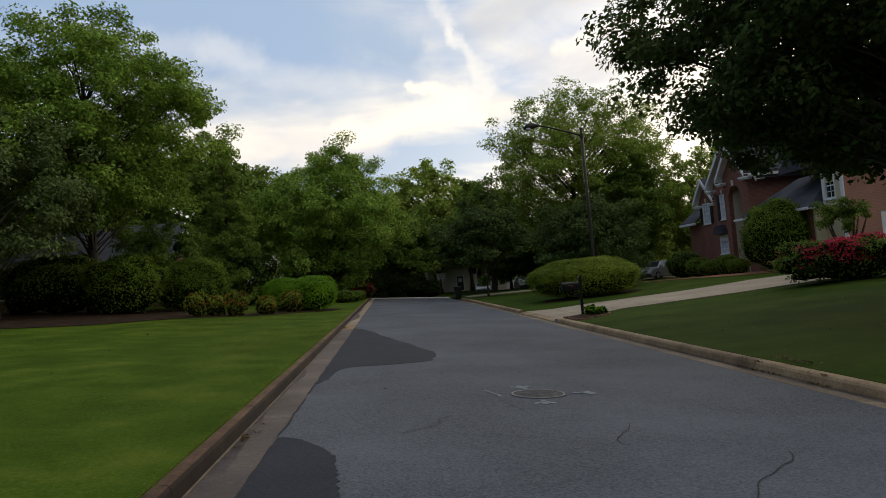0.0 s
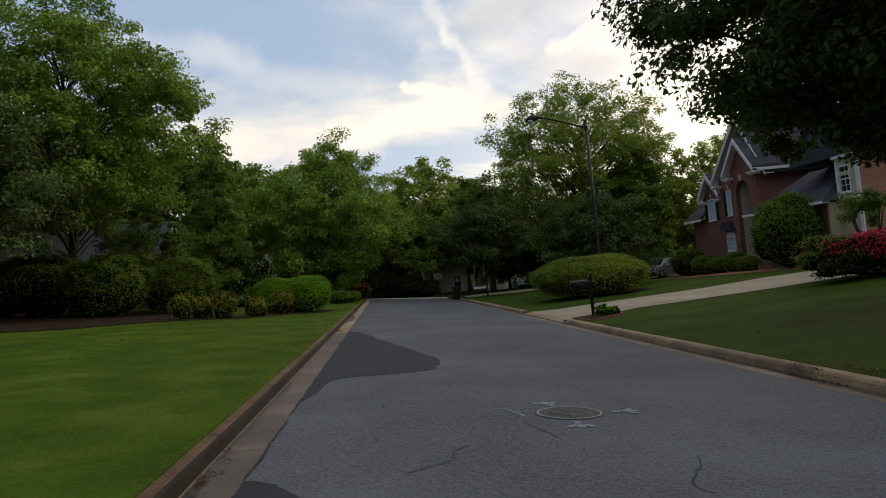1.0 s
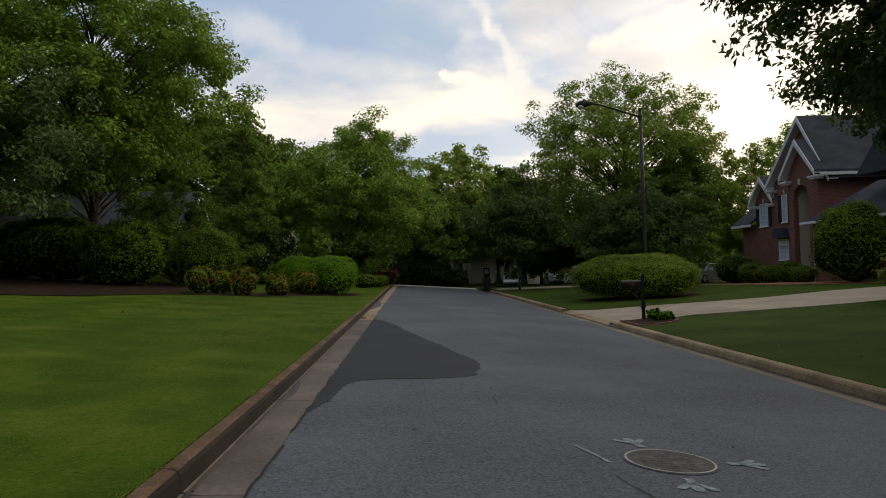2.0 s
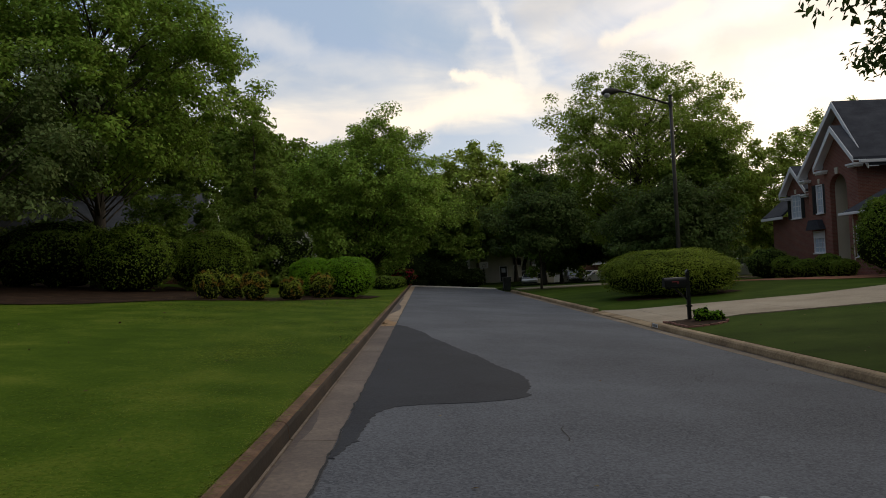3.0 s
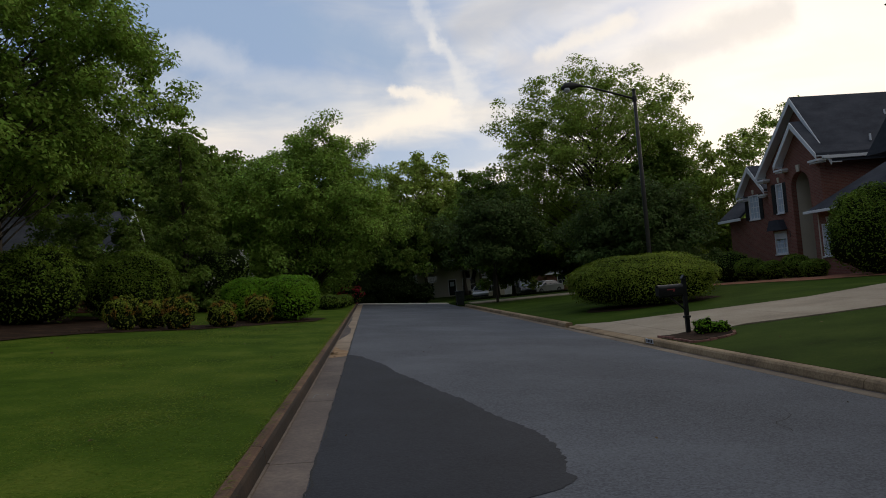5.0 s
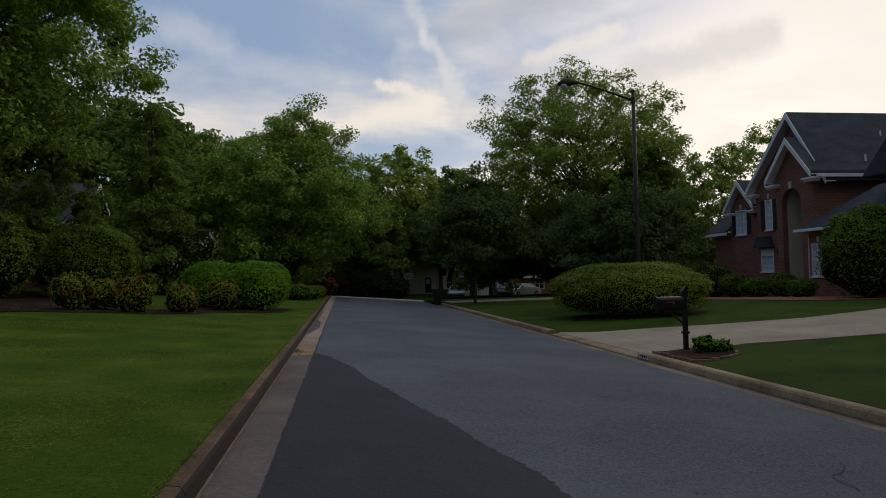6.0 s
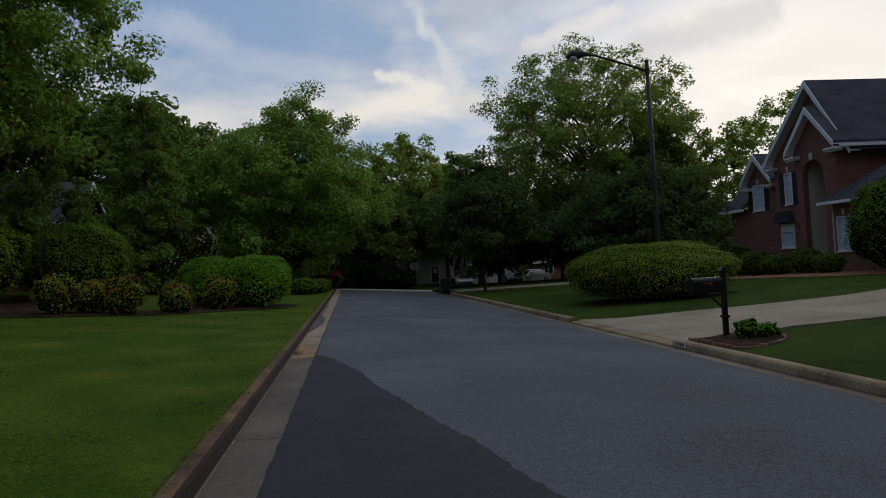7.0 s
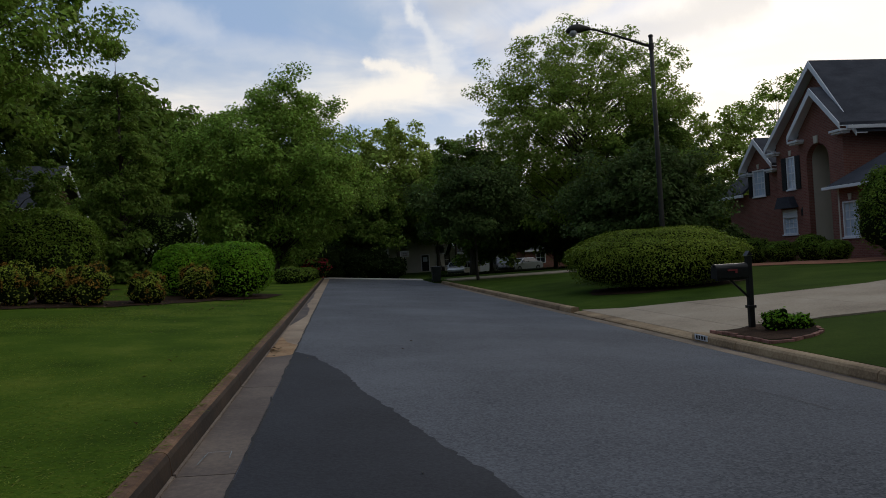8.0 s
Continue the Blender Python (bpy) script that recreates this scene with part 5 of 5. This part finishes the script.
# the kerb's painted number panel, as plain bars
sign = thing("kerb_number", "white painted panel with dark bars on the kerb face", "sign")
P0 = (6.945, 26.1)
part("panel", boxed(P0[0] - 0.012, P0[0] - 0.004, P0[1] - 0.22, P0[1] + 0.22, -SLOPE * 6.94 + 0.03, -SLOPE * 6.94 + 0.13), WHITE, sign)
for k in range(4):
    part("bar", boxed(P0[0] - 0.018, P0[0] - 0.013, P0[1] - 0.16 + 0.09 * k, P0[1] - 0.11 + 0.09 * k, -SLOPE * 6.94 + 0.05, -SLOPE * 6.94 + 0.115), BLACK_METAL, sign)
ring = [(11.2 + 1.6 * math.cos(a), 12.7 + 1.6 * math.sin(a)) for a in np.linspace(0, 2 * math.pi, 19)]
outline_slab("tree_bed", [(11.2 + 1.55 * math.cos(a), 12.7 + 1.55 * math.sin(a)) for a in np.linspace(0, 2 * math.pi, 18)[:-1]], MULCH, "dark mulch under the shade tree", 0.05, "mulch bed", ground_z, seed=22, step=0.2, ragged=0.02)
brick_ring("brick_edging", "pale red brick ring round the shade tree", ring, (0.24, 0.12, 0.13))


# ---- manhole and marks on the street ----
def build_manhole():
    x, y = 3.0, 10.93
    m = thing("manhole", "iron manhole cover with a worn pale rim", "manhole", (x, y, -SLOPE * x))
    m.matrix_basis = pose(x, y, -SLOPE * x, 0, math.degrees(math.atan(SLOPE)), 0)
    bm = bmesh.new()
    n = 40

    def ring_of(r0, r1, z):
        vs = [[bm.verts.new((r * math.cos(2 * math.pi * i / n), r * math.sin(2 * math.pi * i / n), zz)) for i in range(n)] for r, zz in ((r0, z), (r0, z + 0.003), (r1, z + 0.003), (r1, z))]
        for a, b in zip(vs, vs[1:]):
            for i in range(n):
                bm.faces.new((a[i], a[(i + 1) % n], b[(i + 1) % n], b[i]))

    ring_of(0.345, 0.329, 0.009)
    bmesh.ops.recalc_face_normals(bm, faces=bm.faces)
    part("rim", bm, WORN_STEEL, m, "worn pale steel rim")
    part("collar", disc(bmesh.new(), 0, 0, 0.002, 0.0065, 0.36, 40), ASPHALT, m, "worn asphalt collar")
    cover = part("cover", disc(bmesh.new(), 0, 0, 0.0066, 0.0095, 0.327, 40), IRON, m)
    for i in range(-4, 5):
        for j in range(-4, 5):
            if i * i + j * j < 13:
                part("stud", boxed(i * 0.07 - 0.022, i * 0.07 + 0.022, j * 0.07 - 0.022, j * 0.07 + 0.022, 0.0096, 0.0112), IRON, cover)


build_manhole()


def stroke(points, w, name="stroke", parent=None):
    bm = bmesh.new()
    rng = np.random.default_rng(9)
    pts = [Vector(p) for p in points]
    dense = [a.lerp(b, i / 8) for a, b in zip(pts, pts[1:]) for i in range(8)] + [pts[-1]]
    prev = None
    for i, p in enumerate(dense):
        d = (dense[min(i + 1, len(dense) - 1)] - dense[max(i - 1, 0)]).normalized()
        s = Vector((-d.y, d.x)) * w * rng.uniform(0.35, 0.65)
        cur = [bm.verts.new((*(p + s), -SLOPE * (p.x + s.x) + 0.006)), bm.verts.new((*(p - s), -SLOPE * (p.x - s.x) + 0.006))]
        if prev:
            bm.faces.new((prev[0], prev[1], cur[1], cur[0]))
        prev = cur
    bmesh.ops.recalc_face_normals(bm, faces=bm.faces)
    return part(name, bm, CHALK, parent)


marks = thing("paint_marks", "faded pale blue survey arrows sprayed round the manhole", "road marking", kind="structure")
cx, cy = 3.0, 10.93
for ang, gap in ((0, 0.46), (100, 0.44), (265, 0.46)):
    u = Vector((math.cos(radians(ang)), math.sin(radians(ang))))
    v = Vector((-u.y, u.x))
    tip = Vector((cx, cy)) + u * gap
    stroke([tip, tip + u * 0.30], 0.07, parent=marks)
    stroke([tip + u * 0.10, tip + u * 0.26 + v * 0.13], 0.05, parent=marks)
    stroke([tip + u * 0.10, tip + u * 0.26 - v * 0.13], 0.05, parent=marks)
stroke([(2.35, 11.35), (2.45, 11.05), (2.5, 10.85)], 0.03, parent=marks)
gm = thing("gutter_mark", "small pale chalk scribble on the gutter", "road marking", kind="structure")
for pts in ([(-0.27, 19.15), (-0.25, 19.45), (-0.10, 19.48)], [(-0.10, 19.48), (-0.09, 19.3)]):
    ob = stroke(pts, 0.006, parent=gm)
    ob.location.z = -0.004

# cracks in the street
crk = thing("road_crack", "thin dark crack wandering through the asphalt", "road crack", kind="structure")
TAR = material("crack_tar", [(0.006, 0.006, 0.006), (0.016, 0.016, 0.017)], scale=6, fine=40, rough=0.8, bump=0.3)


def crack(x, y, ang, length, seed, w=0.010):
    rng = np.random.default_rng(seed)
    pts, p, a = [], Vector((x, y)), radians(ang)
    for _ in range(int(length / 0.12)):
        pts.append(p.copy())
        a += rng.normal(0, 0.35)
        a += (radians(ang) - a) * 0.2
        p += Vector((math.cos(a), math.sin(a))) * 0.12
    ob = stroke(pts, w, "crack", crk)
    ob.data.materials[0] = TAR
    ob.location.z = 0.0015


for i, (x, y, a, l) in enumerate([(3.4, 6.2, 75, 2.0), (3.2, 8.0, 110, 1.2), (1.6, 9.2, 95, 0.7), (1.2, 8.8, 60, 0.6), (2.6, 9.8, 120, 0.9), (0.5, 18.0, 20, 0.7), (0.35, 17.4, 85, 1.0), (1.9, 13.0, 80, 0.8), (1.35, 19.4, -70, 0.35), (4.4, 16.5, 95, 1.2), (5.2, 20.5, 85, 1.4), (5.6, 24.0, 100, 1.2)]):
    crack(x, y, a, l, 300 + i)


# the broken seam between asphalt and gutter
seam = thing("gutter_seam", "dark broken seam between asphalt and gutter", "road crack", kind="structure")
rng = np.random.default_rng(330)
for a in np.arange(1.0, 40.0, 2.6):
    ob = stroke([(0.008 + rng.normal(0, 0.011), float(a + k * 0.2)) for k in range(12)], 0.018, "seam_length", seam)
    ob.data.materials[0] = TAR
    ob.location.z = 0.002


# ---- things along the street ----
def build_bin():
    x, y = 7.0, 60.5
    b = thing("wheelie_bin", "dark plastic wheeled rubbish bin beside the kerb", "bin", (x, y, float(road_z(6.9, y)) + 0.0))
    bm = bmesh.new()
    v = [bm.verts.new(p) for p in ((-0.24, -0.26, 0.03), (0.24, -0.26, 0.03), (0.24, 0.26, 0.03), (-0.24, 0.26, 0.03), (-0.31, -0.34, 0.95), (0.31, -0.34, 0.95), (0.31, 0.36, 0.95), (-0.31, 0.36, 0.95))]
    for f in ((3, 2, 1, 0), (4, 5, 6, 7), (0, 1, 5, 4), (1, 2, 6, 5), (2, 3, 7, 6), (3, 0, 4, 7)):
        bm.faces.new([v[i] for i in f])
    bmesh.ops.bevel(bm, geom=list(bm.edges), offset=0.03, segments=2, affect="EDGES")
    part("body", bm, PLASTIC_DARK, b)
    part("lid", boxed(-0.33, 0.33, -0.37, 0.38, 0.955, 1.03, 0.03), PLASTIC_DARK, b)
    part("handle", tube(bmesh.new(), [(-0.25, 0.42, 0.93), (0.25, 0.42, 0.93)], [0.018, 0.018], 6), PLASTIC_DARK, b)
    for s in (-0.27, 0.27):
        part("wheel", tube(bmesh.new(), [(s - 0.03, 0.27, 0.11), (s + 0.03, 0.27, 0.11)], [0.11, 0.11], 14), RUBBER, b)


build_bin()


def build_hoop():
    x, y = 8.9, 103.0
    h = thing("basketball_hoop", "white basketball backboard on a dark post", "basketball hoop", (x, y, gz(x, y) - 0.05))
    part("post", tube(bmesh.new(), [(0, 0, 0), (0, 0, 2.2), (0, -0.4, 2.7)], [0.06, 0.06, 0.05], 8), BLACK_METAL, h)
    bm = bmesh.new()
    for p in ((-0.56, 0.56, 2.3, 2.37), (-0.56, 0.56, 3.0, 3.07), (-0.56, -0.49, 2.37, 3.0), (0.49, 0.56, 2.37, 3.0)):
        box(bm, p[0], p[1], -0.5, -0.45, p[2], p[3])
    board = part("backboard", bm, WHITE, h, "white backboard edge")
    part("panel", boxed(-0.49, 0.49, -0.485, -0.465, 2.37, 3.0), LENS, board)
    bm = bmesh.new()
    for p in ((-0.22, 0.22, 2.45, 2.49), (-0.22, 0.22, 2.78, 2.82), (-0.22, -0.18, 2.49, 2.78), (0.18, 0.22, 2.49, 2.78)):
        box(bm, p[0], p[1], -0.495, -0.487, p[2], p[3])
    part("target_square", bm, CAR_DARK, board)
    ringp = [(0.23 * math.cos(a), -0.75 + 0.23 * math.sin(a), 2.5) for a in np.linspace(0, 2 * math.pi, 17)]
    part("rim", tube(bmesh.new(), ringp, [0.012] * 17, 5), RED_FLAG, h, "red rim")


build_hoop()


def build_car(label, x, y, turn, paint, long=4.5, tall=1.45):
    c = thing("car", label, "car", (x, y, gz(x, y)), turn, group="parked cars")
    prof = [(-long / 2, 0.35), (-long / 2, 0.78), (-long / 2 + 0.15, 0.95), (-0.36 * long, 1.0), (-0.22 * long, tall), (0.12 * long, tall), (0.27 * long, 0.98), (0.45 * long, 0.85), (long / 2, 0.65), (long / 2, 0.32), (0.4 * long, 0.22), (-0.4 * long, 0.22)]
    bm = prism(bmesh.new(), prof, "x", -0.86, 0.86)
    for v in bm.verts:
        if v.co.z > 1.1:
            v.co.x *= 0.76
    bmesh.ops.bevel(bm, geom=[e for e in bm.edges], offset=0.05, segments=2, affect="EDGES")
    part("body", bm, paint, c, smooth_faces=False)
    for s in (-1, 1):
        bm = bmesh.new()
        pts = [(s * 0.862, -0.33 * long, 1.03), (s * 0.69, -0.215 * long, tall - 0.07), (s * 0.69, 0.11 * long, tall - 0.07), (s * 0.862, 0.24 * long, 1.03)]
        lo = [bm.verts.new(p) for p in pts]
        hi = [bm.verts.new((p[0] + s * 0.012, p[1], p[2] + 0.01)) for p in pts]
        bm.faces.new(lo)
        bm.faces.new(hi)
        for i in range(4):
            bm.faces.new((lo[i], lo[(i + 1) % 4], hi[(i + 1) % 4], hi[i]))
        bmesh.ops.recalc_face_normals(bm, faces=bm.faces)
        part("side_window", bm, GLASS, c)
        for yy in (-0.31 * long, 0.31 * long):
            w = part("wheel", tube(bmesh.new(), [(s * 0.70, yy, 0.32), (s * 0.885, yy, 0.32)], [0.32, 0.32], 18), RUBBER, c)
            part("rim", tube(bmesh.new(), [(s * 0.886, yy, 0.32), (s * 0.90, yy, 0.32)], [0.2, 0.18], 12), CAR_SILVER, w)
        part("headlight", boxed(min(s * 0.5, s * 0.8), max(s * 0.5, s * 0.8), long / 2 - 0.07, long / 2 + 0.012, 0.55, 0.70, 0.01), LENS, c)
        part("tail_light", boxed(min(s * 0.55, s * 0.82), max(s * 0.55, s * 0.82), -long / 2 - 0.012, -long / 2 + 0.08, 0.68, 0.85, 0.01), RED_LENS, c)
        part("mirror", boxed(min(s * 0.87, s * 1.0), max(s * 0.87, s * 1.0), 0.19 * long, 0.19 * long + 0.1, 0.98, 1.1, 0.02), paint, c)
    for y0, y1, z0, z1 in ((0.265 * long, 0.125 * long, 1.02, tall - 0.05), (-0.355 * long, -0.225 * long, 1.04, tall - 0.05)):
        bm = bmesh.new()
        lo = [bm.verts.new(p) for p in ((-0.74, y0, z0), (0.74, y0, z0), (0.60, y1, z1), (-0.60, y1, z1))]
        sgn = 1 if y0 > 0 else -1
        hi = [bm.verts.new((v.co.x, v.co.y + sgn * 0.02, v.co.z + 0.02)) for v in lo]
        bm.faces.new(lo)
        bm.faces.new(hi)
        for i in range(4):
            bm.faces.new((lo[i], lo[(i + 1) % 4], hi[(i + 1) % 4], hi[i]))
        bmesh.ops.recalc_face_normals(bm, faces=bm.faces)
        part("windscreen" if y0 > 0 else "rear_window", bm, GLASS, c)
    part("bumper", boxed(-0.82, 0.82, long / 2 - 0.03, long / 2 + 0.03, 0.33, 0.5, 0.02), CAR_DARK, c)


build_car("silver sedan parked on the far drive", 12.9, 88.0, 170, CAR_SILVER)
build_car("dark car parked on the far drive", 17.9, 88.0, 178, CAR_DARK, 4.7, 1.6)
build_car("white car parked on the far drive", 20.2, 88.0, 120, CAR_WHITE)
build_car("silver car parked beyond the brick house", 23.0, 57.2, 125, CAR_SILVER)


# side drive by the slim tree
def build_side_drive():
    d = thing("side_drive", "pale concrete driveway of the next house", "driveway", kind="structure")
    for i in range(6):
        xa, xb = 7.5 + i * 3.0, 7.5 + (i + 1) * 3.0 - 0.02
        bm = bmesh.new()
        pts = [(xa, 57.0 - 0.1 * i), (xb, 56.9 - 0.1 * i), (xb, 60.2 - 0.1 * i), (xa, 60.4 - 0.1 * i)]
        v = [bm.verts.new((px, py, gz(max(px, 7.6), py) + 0.045)) for px, py in pts] + [bm.verts.new((px, py, gz(max(px, 7.6), py) - 0.06)) for px, py in pts]
        for f in ((0, 1, 2, 3), (7, 6, 5, 4), (0, 4, 5, 1), (1, 5, 6, 2), (2, 6, 7, 3), (3, 7, 4, 0)):
            bm.faces.new([v[k] for k in f])
        part("slab", bm, DRIVE, d)


build_side_drive()


# clipped multi-stem tree behind the roses
def build_topiary():
    x, y = 18.5, 27.0
    rng = np.random.default_rng(61)
    t = thing("topiary_tree", "multi-stemmed small tree clipped to a flat dome", "tree", (x, y, gz(x, y) + 0.02))
    mids = [(-0.75, 0, 2.1), (0.7, 0.2, 2.2), (0.1, -0.4, 2.3), (-0.3, 0.5, 2.2), (0.5, -0.5, 2.1)]
    for i, m in enumerate(mids):
        part("stem", tube(bmesh.new(), [(0.1 * i - 0.2, 0.05 * i - 0.1, 0), (m[0] * 0.35, m[1] * 0.3, 1.0), (m[0] * 0.75, m[1] * 0.8, 1.6), m], [0.06, 0.05, 0.04, 0.02], 7), BARK, t, smooth_faces=True)
    q, _ = crown_leaves(rng, (0.05, 0, 2.33), (0.95, 0.85, 0.42), 45, 110, 0.10, 0.28, hollow=0.2)
    quads_mesh("crown", q, LEAF_DARK, t)


build_topiary()


# ---- litter in the gutters and on the lawns ----
def build_litter():
    rng = np.random.default_rng(64)
    spots = []
    for x, y, n, s in ((6.9, 12.7, 70, 0.35), (6.92, 11.2, 40, 0.25), (-0.30, 24.9, 30, 0.2), (-0.30, 9.0, 25, 0.4), (7.35, 12.4, 60, 0.4)):
        spots += [(x + rng.normal(0, 0.05), y + rng.normal(0, s)) for _ in range(n)]
    spots += [(rng.uniform(-8, -0.6), rng.uniform(6, 30)) for _ in range(60)] + [(rng.uniform(7.4, 16), rng.uniform(12, 25)) for _ in range(60)] + [(rng.uniform(0.2, 6.5), rng.uniform(6, 28)) for _ in range(12)]
    spots += [(rng.uniform(-8, -1.6), rng.uniform(30.5, 36.5)) for _ in range(420)]
    p = []
    for x, y in spots:
        on_lawn = x < -0.5 or x > 7.2
        z = gz(x, y) + 0.03 if on_lawn else -SLOPE * x + 0.012 + (0.13 if x > 6.95 or x < -0.37 else 0.0)
        p.append((x, y, z))
    p = np.array(p)
    q = leaf_quads(rng, p, np.tile([0, 0, 1.0], (len(p), 1)), 0.06, 0.35)
    tagged(quads_mesh("leaf_litter", q, LEAF_DRY), "scattered dry brown leaves along the kerbs", "leaf litter", kind="stuff")


build_litter()


# ---- grass ----
def build_grass():
    """Short blades over the lawns that the camera passes."""
    rng = np.random.default_rng(88)

    def field(n, x0, x1, y0, y1, keep, near, size):
        x = rng.uniform(x0, x1, n)
        y = y0 + (y1 - y0) * rng.uniform(0, 1, n) ** near
        k = keep(x, y)
        x, y = x[k], y[k]
        z = ground_z(x, y)
        n = len(x)
        root = np.stack([x, y, z - 0.005], 1)
        ang = rng.uniform(0, 2 * math.pi, n)
        h = size * rng.uniform(0.5, 1.3, (n, 1))
        w = 0.0035 + 0.0005 * (y[:, None] - 8).clip(0, 40)
        side = np.stack([np.cos(ang), np.sin(ang), np.zeros(n)], 1)
        bend = np.stack([rng.normal(0, 0.9, n), rng.normal(0, 0.9, n), np.full(n, 0.22)], 1)
        return np.stack([root - side * w, root + side * w, root + bend * h + side * w * 0.4, root + bend * h - side * w * 0.4], 1)

    bed_line = lambda x, y: y < np.interp(-x, [0.6, 1.2, 1.6, 2.7, 3.7, 4.7, 6.5, 7.7, 9.1, 12.6, 20], [60, 60, 35.6, 34.2, 32.5, 31.4, 30.5, 29.4, 26.1, 24.0, 22.3])
    a = np.concatenate([field(300000, -12, -0.50, 3.0, 37, bed_line, 2.0, 0.026), field(110000, -5.0, -0.50, 4.0, 24, lambda x, y: np.random.default_rng(3).uniform(0, 1, len(x)) < np.clip(1.15 + x / 4.2, 0.1, 1), 1.3, 0.032),
                        field(26000, -0.54, -0.47, 3.0, 60, lambda x, y: y < 60, 1.5, 0.05)])
    tagged(quads_mesh("grass", a, BLADE), "short mown grass of the open lawn", "grass", kind="stuff")
    b = field(70000, 7.3, 17, 8, 26, lambda x, y: (y < 25.4) & ((x - 11.2) ** 2 + (y - 12.7) ** 2 > 2.6) & ~((x < 9.05) & (y > 24.3)), 1.2, 0.018)
    tagged(quads_mesh("grass", b, BLADE_SHADED), "short mown grass beside the driveway", "grass", kind="stuff")


build_grass()
